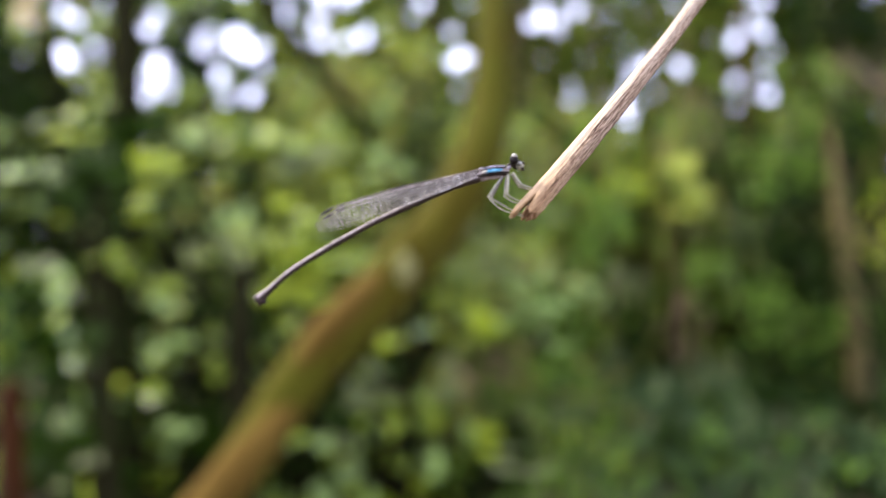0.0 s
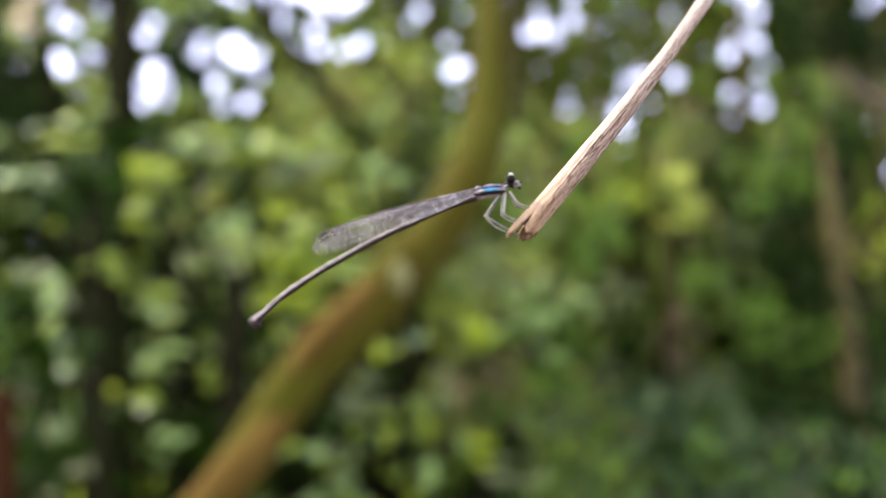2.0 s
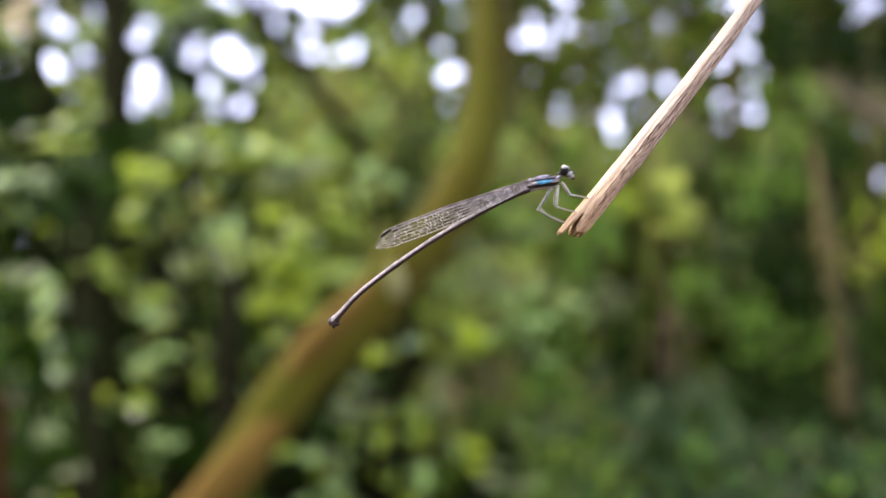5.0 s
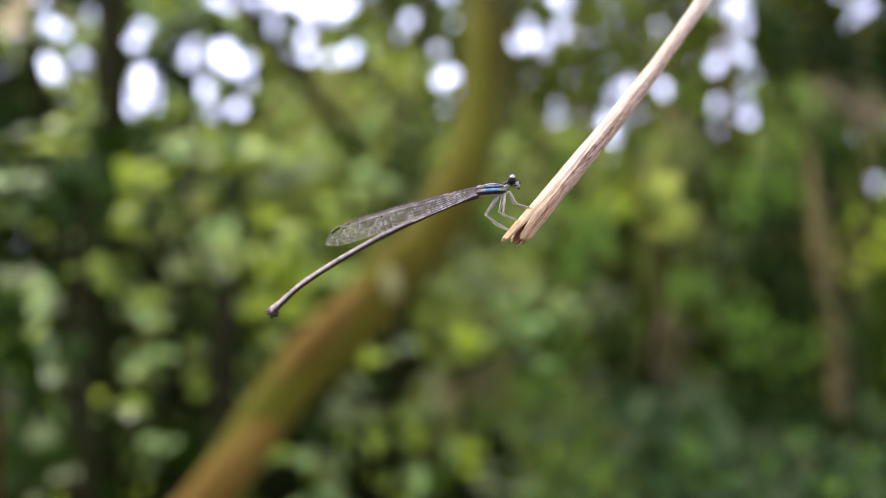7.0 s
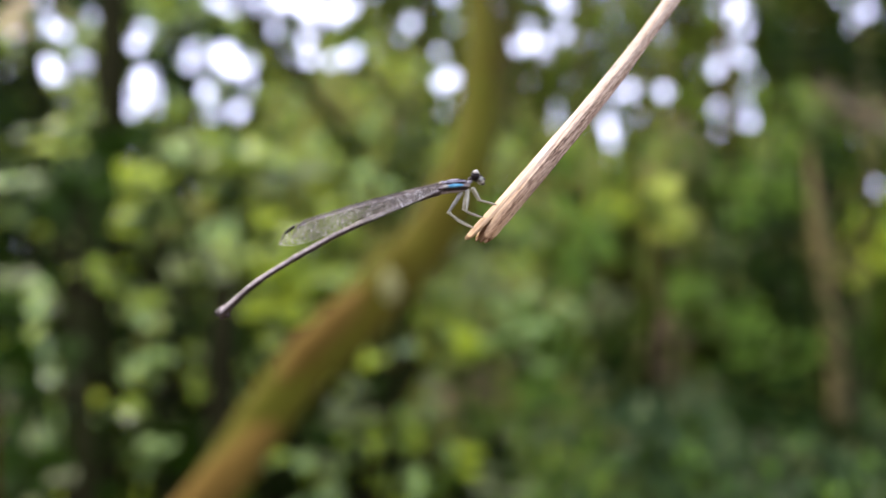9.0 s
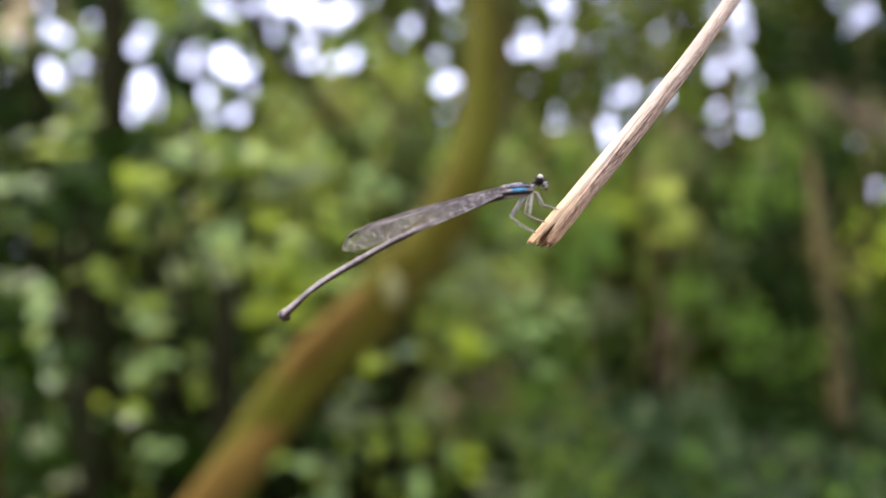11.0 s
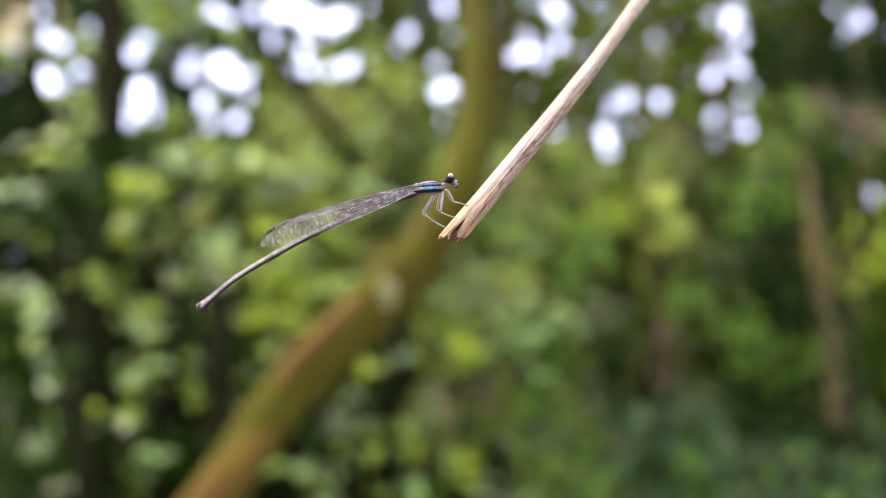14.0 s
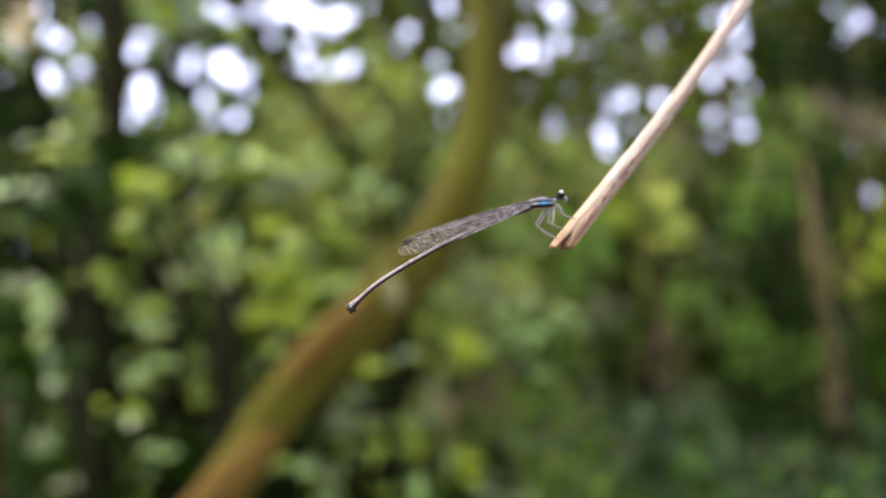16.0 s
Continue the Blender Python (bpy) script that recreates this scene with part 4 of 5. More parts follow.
trunk("dark_tree_trunk", [(2.43, 4.3, 1.8, 0.035), (2.458, 4.3, 1.425, 0.04), (2.53, 4.3, 0.78, 0.05), (2.573, 4.3, 0.207, 0.053), (2.58, 4.3, -0.1, 0.055)], BARK_DARK, "slim tree trunk with deep shade painted into its bark", "tree trunk", 12)
trunk("brown_tree_trunk", [(1.93, 4.75, 3.0, 0.03), (1.95, 4.75, 2.45, 0.038), (1.98, 4.75, 1.9, 0.042), (1.99, 4.75, 1.139, 0.045), (1.99, 4.75, 0.35, 0.05), (1.99, 4.75, -0.1, 0.055)], BARK_BROWN, "straight brown tree trunk in the shade", "tree trunk", 13)
trunk("brown_tree_trunk", [(1.25, 4.2, 1.5, 0.03), (1.281, 4.2, 1.214, 0.045), (1.316, 4.2, 0.793, 0.06), (1.334, 4.2, 0.373, 0.062), (1.335, 4.2, -0.1, 0.064)], BARK_BROWN, "short brown trunk among soft green bushes", "tree trunk", 14)
trunk("red_tree_trunk", [(-1.165, 1.7, 0.98, 0.012), (-1.165, 1.7, 0.93, 0.028), (-1.165, 1.7, 0.70, 0.032), (-1.15, 1.7, -0.1, 0.05)], BARK_RED, "reddish brown stump at the clearing's edge", "tree trunk", 15)
trunk("bare_branch", [(1.97, 3.6, 2.24, 0.006), (2.04, 3.6, 2.16, 0.014), (2.148, 3.6, 2.07, 0.020), (2.352, 3.6, 1.96, 0.024), (2.7, 3.6, 1.85, 0.034), (3.0, 3.6, 0.9, 0.05), (3.05, 3.6, -0.1, 0.06)], BARK_TAN, "bare pale brown branch arching through the wood", "branch", 16)


# ---- slender saplings among the soft green bushes ----
rng_stems = random.Random(9)
for i, (sx, sy) in enumerate(((0.42, 4.4), (0.62, 4.5), (0.95, 4.5), (1.22, 4.4), (1.55, 4.5), (2.35, 4.4), (2.75, 4.5), (0.2, 4.6))):
    sway = rng_stems.uniform(-0.08, 0.08)
    trunk("sapling", [(sx + sway, sy + 0.1, 2.6, 0.008), (sx + sway * 0.4, sy, 1.7, 0.014), (sx - sway * 0.3, sy, 0.8, 0.018), (sx, sy, -0.1, 0.022)], (BARK_PALE, BARK_BROWN)[i % 2], "slender grey-brown sapling stem among green bushes", "sapling", 300 + i, 14, 8)


# ---- unseen trees overhead, added to block part of the sky's light ----
def overhead_tree(x, y, seed, count, reach, height):
    rng = np.random.default_rng(seed)
    root = new("unseen_shade_tree")
    root.matrix_basis = pose(x, y, 0)
    bm = bmesh.new()
    tube(bm, [(0, 0, -0.1, 0.2), (0.05, 0, height * 0.5, 0.15), (0, 0.1, height, 0.08)], 12, 10, 0.05, seed)
    part("trunk", bm, BARK_BROWN, root)
    for i in range(6):
        a = i * math.pi / 3 + rng.uniform(-.3, .3)
        bm = bmesh.new()
        tube(bm, [(0, 0, height * 0.8, 0.07), (math.cos(a) * reach * 0.5, math.sin(a) * reach * 0.5, height * 0.98, 0.045), (math.cos(a) * reach * 0.95, math.sin(a) * reach * 0.95, height * 1.03, 0.012)], 8, 6, 0.05, seed + i)
        part("limb", bm, BARK_BROWN, root)
    r, a = reach * np.sqrt(rng.uniform(0, 1, count)), rng.uniform(0, 2 * math.pi, count)
    p = np.stack([r * np.cos(a), r * np.sin(a), height + rng.uniform(-0.4, 0.7, count)], 1)
    size = rng.uniform(0.22, 0.4, count)
    names = [("wood", "mid", "dark")[k] for k in rng.choice(3, count, p=(0.5, 0.25, 0.25))]
    leaf_cloud("crown", p, size, size * 0.6, scatter_dirs(rng, count, (0, 0, 1), 0.35), scatter_dirs(rng, count, (0, 0, 0), 1.0), names, root)
    return tagged(root, "unseen tall tree with a wide leafy canopy, added for shade", "tree", "tall trees round the clearing")


for i, (tx, ty, rr) in enumerate(((3.6, 0.6, 2.8), (3.2, -3.2, 3.0), (-0.6, -5.2, 2.8), (-4.2, -3.4, 2.4))):
    overhead_tree(tx, ty, 200 + i, 650, rr, 5.4)

# ---- the dry twig, in metres from its broken tip ----
AXIS = Vector((0.650, 0.255, 0.716)).normalized()
MM = 0.001


def dry_twig():
    root = new("dry_twig")
    turn = Vector((0, 0, 1)).rotation_difference(AXIS).to_matrix().to_4x4()
    base = Matrix.Translation((1.06 * MM, 0, 0)) @ turn
    back_to = base.inverted()

    def local(x, y, z):
        return back_to @ Vector((x * MM, y * MM, z * MM))

    # shaft along its own z: long ridges, a bark side, and a split, hollow, jagged end
    bm = bmesh.new()
    rings, sides, long = 300, 72, 300.0
    inv = turn.to_3x3().inverted()
    left = inv @ (Vector((-0.73, 0, 0.68)) - AXIS * AXIS.dot(Vector((-0.73, 0, 0.68)))).normalized()
    toward = inv @ (Vector((0, -1, 0)) - AXIS * AXIS.dot(Vector((0, -1, 0)))).normalized()
    grid = []
    ends = []
    for k in range(sides):
        a = 2 * math.pi * k / sides
        c, d = left.x * math.cos(a) + left.y * math.sin(a), toward.x * math.cos(a) + toward.y * math.sin(a)
        # two prongs with a deep notch between them: a long pale one and a shorter broken one
        peak = 3.2 if d > 0 else 2.7
        if c > 0.46:
            e = max(peak - (c - 0.46) * 13.0, -0.70 + 0.9 * abs(c - 0.82))
        else:
            e = max(peak - (0.46 - c) * 7.0, 0.45 + 0.7 * abs(c + 0.22))
        ends.append(e + 0.22 * noise.noise(Vector((k * 0.9, 0, 5))) + (0.5 * noise.noise(Vector((k * 0.37, 3, 1))) if c < -0.1 else 0))
    for i in range(rings):
        f = i / (rings - 1)
        row = []
        for k in range(sides):
            a = 2 * math.pi * k / sides
            s = ends[k] + (long - ends[k]) * (0.3 * f + 0.7 * f ** 2.4)
            r = 1.38 - 0.0090 * min(s, 40.0) - 0.0004 * s - 0.16 * math.exp(-max(0, s - ends[k]) / 0.6) * (1 if s < 6 else 0)
            sag = 0.42 * (1 - ((min(s, 60.0) - 20) / 20) ** 2) - 0.07 * max(0.0, s - 60.0)
            bx, by = -left.x * sag, -left.y * sag
            c = left.x * math.cos(a) + left.y * math.sin(a)
            ridge = noise.noise(Vector((math.cos(a) * 3.0, math.sin(a) * 3.0, s * 0.05)))
            fine = noise.noise(Vector((math.cos(a) * 8, math.sin(a) * 8, s * 0.2 + 7)))
            bark = noise.noise(Vector((math.cos(a) * 10, math.sin(a) * 10, s * 0.8 + 3)))
            step = 0.10 / (1 + math.exp(-(s - 9.0 - 4 * fine) * 3)) if c > 0.2 else 0.0
            w = r * (0.97 + 0.10 * ridge + 0.05 * fine + 0.6 * step + 0.07 * bark * max(0.15, min(1, 0.6 - c)))
            row.append(bm.verts.new(((bx + w * math.cos(a)) * MM, (by + w * math.sin(a)) * MM, s * MM)))
        grid.append(row)
    for depth, shrink in ((0.25, 0.72), (1.6, 0.6)):
        row = []
        for k in range(sides):
            v = grid[0][k].co
            row.append(bm.verts.new((v.x * shrink, v.y * shrink, max(v.z + depth * MM, (4.8 if depth > 1 else -9) * MM))))
        grid.insert(0, row)
    # order from the hollow's floor outwards: floor, rim, skin
    for a, b in zip(grid, grid[1:]):
        for k in range(sides):
            f = bm.faces.new((a[k], a[(k + 1) % sides], b[(k + 1) % sides], b[k]))
            f.material_index = 1 if b in grid[:2] or (b in grid[:3] and b[k].co.x * left.x + b[k].co.y * left.y < 0) else 0
    bm.faces.new(grid[0][::-1]).material_index = 1
    bm.faces.new(grid[-1])
    shaft = part("shaft", bm, [TWIG_WOOD, TWIG_CORE], root)
    shaft.matrix_basis = base
    for tip, side, width, start in (((2.05, 0.1, -0.25), (1.05, 0.1, -0.75), 0.30, 3.2), ((1.75, 0.5, -0.05), (0.7, 0.6, -0.5), 0.22, 3.0), ((2.35, -0.2, 0.35), (1.2, -0.6, -0.7), 0.20, 3.0)):
        bm = bmesh.new()
        top = Vector((1.06, 0, 0)) + AXIS * start + Vector(side) * 0.6
        rows = []
        for q, w in ((top, width), (top.lerp(Vector(tip), 0.5), width * 1.05), (Vector(tip), width * 0.62)):
            v = local(*q)
            rows.append((v.x, v.y, v.z, w * MM))
        tube(bm, rows, 16, 12, 0.08, 31, 0.2, 0.6)
        piece = part("splinter", bm, TWIG_CORE, root, "frayed brown splinter")
        piece.matrix_basis = base
    return tagged(root, "pale dry twig with a split broken end", "twig")


# ---- the damselfly ----
PIVOT = Vector((-3.4, 0.0, 5.45))
WING_ROOT = Vector((-3.0, 0.0, 6.05))


def wing_part(root, span):
    """A stalked clear wing in its own plane: x runs back along the wing from its root, z up."""
    bm = bmesh.new()
    n = 52

    def edges(f):
        half = 1.15 * (0.30 + 0.70 * min(1, max(0, (f - 0.03) / 0.52)) ** 0.8)
        tip = max(0.0, (f - 0.86) / 0.14)
        mid = -0.13 * math.sin(f * math.pi) - 0.12 * f + 0.05
        return mid + half * (0.97 - 1.33 * tip ** 2.6), mid - half * (0.86 - 0.48 * tip ** 2.6)

    def at(f, g):
        a, b = edges(f)
        return (-f * span, 0.05 * math.sin(f * 9) + 0.10 * (1 - g), b + (a - b) * g)

    # film in one sheet, its cells slightly tilted between the veins
    rails = (1.0, 0.86, 0.70, 0.54, 0.36, 0.18, 0.0)
    rng = random.Random(3)
    stops = [0.0, 0.08, 0.16]
    while stops[-1] < 0.955:
        stops.append(stops[-1] + rng.uniform(0.034, 0.046))
    stops = [min(q, 0.985) for q in stops] + [0.995]
    net = [[bm.verts.new((Vector(at(f, g)) + Vector((0, rng.uniform(-0.03, 0.03), 0))) * MM) for g in rails] for f in stops]
    crossings = []
    for i in range(len(stops) - 1):
        for k in range(len(rails) - 1):
            bm.faces.new((net[i][k], net[i][k + 1], net[i + 1][k + 1], net[i + 1][k]))
            crossings += [(stops[i] + rng.uniform(-0.02, 0.02), rails[k], rails[k + 1]) for _ in range(rng.choice((1, 1, 2)))]
    wing = part("wing", bm, MEMBRANE, root, "clear smoky wing folded along the back", smooth=False)
    vm = bmesh.new()

    def rod_between(p, q, r, tone=0):
        p, q = Vector(p), Vector(q)
        d = (q - p).normalized()
        s = d.orthogonal().normalized()
        o = d.cross(s)
        ring = [[vm.verts.new((c + (s * math.cos(k * 2.094) + o * math.sin(k * 2.094)) * r) * MM) for k in range(3)] for c in (p, q)]
        for k in range(3):
            vm.faces.new((ring[0][k], ring[0][(k + 1) % 3], ring[1][(k + 1) % 3], ring[1][k])).material_index = tone

    def along(i, g):
        sway = 0.035 * noise.noise(Vector((i * 0.16, g * 40, span))) if 0 < g < 1 else 0.0
        return at(i / n, g + sway * min(1, i / 8))

    # long veins by turns dark and pale, and pale cross veins; bright flecks are painted glints
    for g, r, tone in ((1.0, 0.085, 0), (0.955, 0.05, 1), (0.90, 0.055, 1), (0.84, 0.05, 1), (0.77, 0.05, 0), (0.70, 0.045, 1), (0.62, 0.042, 0), (0.54, 0.04, 1), (0.45, 0.04, 0), (0.36, 0.04, 1), (0.27, 0.036, 0), (0.18, 0.036, 1), (0.0, 0.06, 1)):
        for i in range(n):
            f = i / n
            if f > {0.955: 0.56, 0.90: 0.86, 0.84: 0.44, 0.77: 0.58, 0.62: 0.36, 0.45: 0.50, 0.27: 0.41}.get(g, 1.0):
                break
            slim = 1.0 - 0.45 * f if g == 1 else 1.0 - 0.25 * f if g == 0.90 else 1.25 - 0.97 * min(1.0, f / 0.6)
            rod_between(along(i, g), along(i + 1, g), r * slim, 1 if f > 0.34 + 0.3 * g and g < 0.9 else tone)
    for f, a, b in crossings:
        if f > 0.15:
            rod_between(at(f, a), at(min(0.99, f + rng.uniform(-0.012, 0.012)), b), 0.030 - 0.016 * f, rng.choice((0, 1, 1)))
    part("venation", vm, [VEIN, VEIN_GLINTS], wing, "dark and pale wing veins with painted glints")
    sm = bmesh.new()
    ring = [at(0.885, 1.0), at(0.945, 0.99), at(0.95, 0.88), at(0.89, 0.88)]
    front = [sm.verts.new((Vector(p) + Vector((0, -0.03, 0))) * MM) for p in ring]
    rear = [sm.verts.new((Vector(p) + Vector((0, 0.03, 0))) * MM) for p in ring]
    sm.faces.new(front)
    sm.faces.new(rear[::-1])
    for k in range(4):
        sm.faces.new((front[k], rear[k], rear[(k + 1) % 4], front[(k + 1) % 4]))
    part("wing_spot", sm, EYE, wing, "dark wing spot", smooth=False)
    return wing


def damselfly():
    root = new("damselfly")
    # head: wide, with an eye bulging at each side
    bm = bmesh.new()
    ball(bm, (0.0011, 0, 0.0074), (0.00042, 0.0008, 0.00046), mat=0)
    ball(bm, (0.00152, 0, 0.00706), (0.00038, 0.00078, 0.00040), mat=1)
    ball(bm, (0.00150, 0, 0.00696), (0.00030, 0.00084, 0.00012), mat=0)
    ball(bm, (0.00186, -0.0002, 0.00722), (0.00014, 0.0004, 0.00012), mat=0)
    ball(bm, (0.00176, 0, 0.00672), (0.00018, 0.00040, 0.00012), mat=0)
    ball(bm, (0.00150, 0, 0.00742), (0.00020, 0.0005, 0.00012), mat=0)
    ball(bm, (0.00052, 0, 0.00715), (0.00030, 0.00028, 0.00028), mat=0)
    head = part("head", bm, [DORSAL, FACE], root, "bronze-black head with a pale face")
    hinge = Matrix.Translation((0.0009, 0, 0.0072))
    head.matrix_basis = Matrix.Translation((-0.00024, 0, -0.00022)) @ hinge @ pose(0, 0, 0, 0, 0, -17) @ Matrix.Scale(1.17, 4) @ hinge.inverted()
    for s in (-1, 1):
        bm = bmesh.new()
        ball(bm, (0.00106, s * 0.00078, 0.00748), (0.00043, 0.00042, 0.00050), mat=0)
        # pale eye top, with the eye's reflection painted into it
        ball(bm, (0.00111, s * 0.00092, 0.00780), (0.00027, 0.00028, 0.00023), None, mat=1)
        part("eye", bm, [EYE, PALE], head, "round black eye with a pale cap and painted highlight")
        bm = bmesh.new()
        tube(bm, [(0.0015, s * 0.0004, 0.0075, 0.00003), (0.0016, s * 0.00045, 0.0076, 0.00002), (0.00168, s * 0.0005, 0.00768, 0.000012)], 5, 6)
        part("antenna", bm, DORSAL, head)
    bm = bmesh.new()
    ball(bm, (0.00006, 0, 0.00660), (0.00048, 0.00032, 0.00024), Euler((0, radians(-35), 0)).to_matrix())
    part("neck_shield", bm, LILAC, root, "bluish neck shield")
    # thorax with its stripes
    tilt = Euler((0, radians(-8), 0)).to_matrix()
    bm = bmesh.new()
    ball(bm, (-0.00165, 0, 0.00616), (0.00185, 0.00072, 0.00079), tilt, 24, 16)
    ball(bm, (-0.0029, 0, 0.00585), (0.0010, 0.00060, 0.00068), tilt)
    for v in bm.verts:
        v.co.z -= 0.00012 * max(0, (v.co.x + 0.0016) / 0.0016)
    for s in (-1, 1):
        ball(bm, (-0.0031, s * 0.00038, 0.00640), (0.00034, 0.00024, 0.00026), None, 10, 8)
    for f in bm.faces:
        z = f.calc_center_median().z - 0.11 * f.calc_center_median().x
        f.material_index = 1 if z > 0.00686 else 2 if 0.00575 < z < 0.00612 else 0
    thorax = part("thorax", bm, [BODY, LILAC, DORSAL], root, "grey-brown thorax, bluish above and black beneath")
    for s in (-1, 1):
        for zz, hh, x0, x1, mat, nm, lb, out in ((6.10, 0.19, -2.95, -0.75, BLUE, "side_stripe", "bright sky-blue side stripe", 0.70),
                                                 (6.53, 0.13, -3.0, -0.3, LILAC, "shoulder_stripe", "dull lilac shoulder stripe", 0.56),
                                                 (6.12, 0.15, -3.05, -2.45, PALE, "stripe_end", "whitish end of the blue stripe", 0.735),
                                                 (6.70, 0.05, -2.7, -0.5, EYE, "dark_line", "black side line", 0.36),
                                                 (5.80, 0.13, -3.1, -0.6, EYE, "dark_line", "black side line", 0.66),
                                                 (6.34, 0.08, -3.1, -0.4, EYE, "dark_line", "black side line", 0.69)):
            bm = bmesh.new()
            k = 12
            rows = []
            for i in range(k + 1):
                f = i / k
                x = x0 + (x1 - x0) * f
                w = hh * math.sin(math.pi * min(max(f, 0.04), 0.96)) ** 0.35
                z = zz + 0.06 + 0.11 * (x + 1.65)
                yy = out * math.sqrt(max(0.05, 1 - ((x + 1.65) / 1.95) ** 2)) + 0.05
                rows.append((x, s * yy, z, w))
            f0 = [bm.verts.new((x * MM, (y + s * 0.03) * MM, (z + w) * MM)) for x, y, z, w in rows]
            f1 = [bm.verts.new((x * MM, (y + s * 0.06) * MM, z * MM)) for x, y, z, w in rows]
            f2 = [bm.verts.new((x * MM, (y + s * 0.03) * MM, (z - w) * MM)) for x, y, z, w in rows]
            b0 = [bm.verts.new((x * MM, (y - s * 0.2) * MM, (z + w * 0.9) * MM)) for x, y, z, w in rows]
            b2 = [bm.verts.new((x * MM, (y - s * 0.2) * MM, (z - w * 0.9) * MM)) for x, y, z, w in rows]
            for p, q in ((b0, f0), (f0, f1), (f1, f2), (f2, b2)):
                for i in range(k):
                    bm.faces.new((p[i], p[i + 1], q[i + 1], q[i]))
            part(nm, bm, mat, thorax, lb)
    # abdomen: ten slender segments that swell at the joints and at the tail
    bm = bmesh.new()
    line = spline([(-3.3, 0, 5.5), (-6.4, 0, 4.35), (-10.1, 0, 2.72), (-13.4, 0, 1.15), (-16.6, 0, -0.55), (-20.6, 0, -2.95), (-23.9, 0, -5.2), (-26.3, 0, -7.4), (-27.3, 0, -8.35)], 91)
    rows = []
    for i, p in enumerate(line):
        f = i / 90
        joint = min(abs(f - j) for j in (0.02, 0.09, 0.26, 0.43, 0.58, 0.72, 0.83, 0.91, 0.96))
        r = 0.33 + 0.10 * max(0, 1 - f / 0.08) + 0.05 * max(0, 1 - joint / 0.012) + 0.30 * max(0, (f - 0.82) / 0.15) ** 1.5 * (1 if f < 0.965 else 0.85)
        rows.append(((p[0] - PIVOT.x) * MM, p[1] * MM, (p[2] - PIVOT.z) * MM, r * MM))
    tube(bm, rows, 91, 14)
    # painted shade: faces below the middle line go dark, as does the tail end
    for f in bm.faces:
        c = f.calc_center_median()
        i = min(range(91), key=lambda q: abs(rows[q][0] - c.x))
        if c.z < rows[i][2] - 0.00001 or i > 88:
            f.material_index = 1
    tip = (Vector((-26.95, 0, -8.0)) - PIVOT) * MM
    ball(bm, tip + Vector((0.00012, 0, 0.00012)), (0.00050, 0.00050, 0.00050), None, 12, 8, 0)
    ball(bm, tip + Vector((-0.00022, 0, -0.00026)), (0.00036, 0.00042, 0.00036), None, 10, 8, 0)
    ball(bm, tip + Vector((0.00034, 0, -0.00040)), (0.00034, 0.0004, 0.00034), None, 10, 8, 1)
    abdomen = part("abdomen", bm, [BODY, DORSAL], root, "long thin grey-brown abdomen, shade painted beneath")
    abdomen.matrix_basis = Matrix.Translation(PIVOT * MM)
    for s in (-1, 1):
        for dx, dz, r, mt in ((-0.45, -0.25, 0.20, DORSAL), (0.05, -0.75, 0.16, DORSAL)):
            bm = bmesh.new()
            e = Vector((-27.1, s * 0.16, -8.2)) - PIVOT
            tube(bm, [(e.x * MM, e.y * MM, e.z * MM, r * MM), ((e.x + dx * 0.6) * MM, e.y * 1.3 * MM, (e.z + dz * 0.6) * MM, r * 0.9 * MM), ((e.x + dx) * MM, e.y * 1.1 * MM, (e.z + dz) * MM, r * 0.4 * MM)], 7, 8)
            part("tail_clasper", bm, mt, abdomen)
    # six thin bent legs
    for s in (-1, 1):
        o = 0.0 if s < 0 else 1.0
        for pts in (((0.45, s * 0.25, 6.0), (1.3, s * 0.6 + 0.2, 4.54 + 0.12 * o), (2.5, 0.7 + s * 0.4, 4.38), (4.1, 1.1 + s * 0.2, 4.0)),
                    ((-0.1, s * 0.4, 5.75), (-0.42, s * 0.9, 3.30 + 0.3 * o), (0.6, 0.6 + s * 0.6, 2.98), (2.7, 0.7 + s * 0.2, 2.45)),
                    ((-0.8, s * 0.45, 5.45), (-2.55 + 0.5 * o, s * 1.1, 3.05 + 0.25 * o), (-0.9, 0.1 + s * 0.8, 2.1), (1.5, 0.3 + s * 0.2, 1.05))):
            bm = bmesh.new()
            (a, b, c, d) = pts
            foot = Vector(d)
            core = Vector((1.06, 0, 0)) + AXIS * (foot - Vector((1.06, 0, 0))).dot(AXIS)
            d = tuple(foot.lerp(core, max(0.0, 1 - 0.85 / max(0.85, (foot - core).length))))
            up = [tuple(v * MM for v in a) + (0.17 * MM,), tuple((a[i] + b[i]) / 2 * MM for i in range(3)) + (0.17 * MM,), tuple(v * MM for v in b) + (0.115 * MM,)]
            tube(bm, up, 7, 8)
            down = [tuple(v * MM for v in b) + (0.115 * MM,), tuple(v * MM for v in c) + (0.09 * MM,), tuple(v * MM for v in d) + (0.06 * MM,)]
            tube(bm, down, 9, 8)
            ball(bm, tuple(v * MM for v in b), (0.00014,) * 3, None, 8, 6)
            for f in bm.faces:
                f.material_index = 1 if pts[0][0] < -0.5 and f.calc_center_median().z > (b[2] + 0.35 * (a[2] - b[2]) * 0.2) * MM and f.calc_center_median().x < (a[0] + 0.3) * MM and f.calc_center_median().z > (c[2] + 0.6) * MM else 0
            leg = part("leg", bm, [LEG, LEG_DARK], root, "thin pale grey leg")
            sp = bmesh.new()
            for k in range(6):
                f = (k + 0.5) / 6
                p = Vector(b).lerp(Vector(c), f)
                tube(sp, [(p.x * MM, p.y * MM, p.z * MM, 0.022 * MM), ((p.x + 0.12) * MM, (p.y + s * 0.1) * MM, (p.z - 0.34) * MM, 0.008 * MM)], 3, 4)
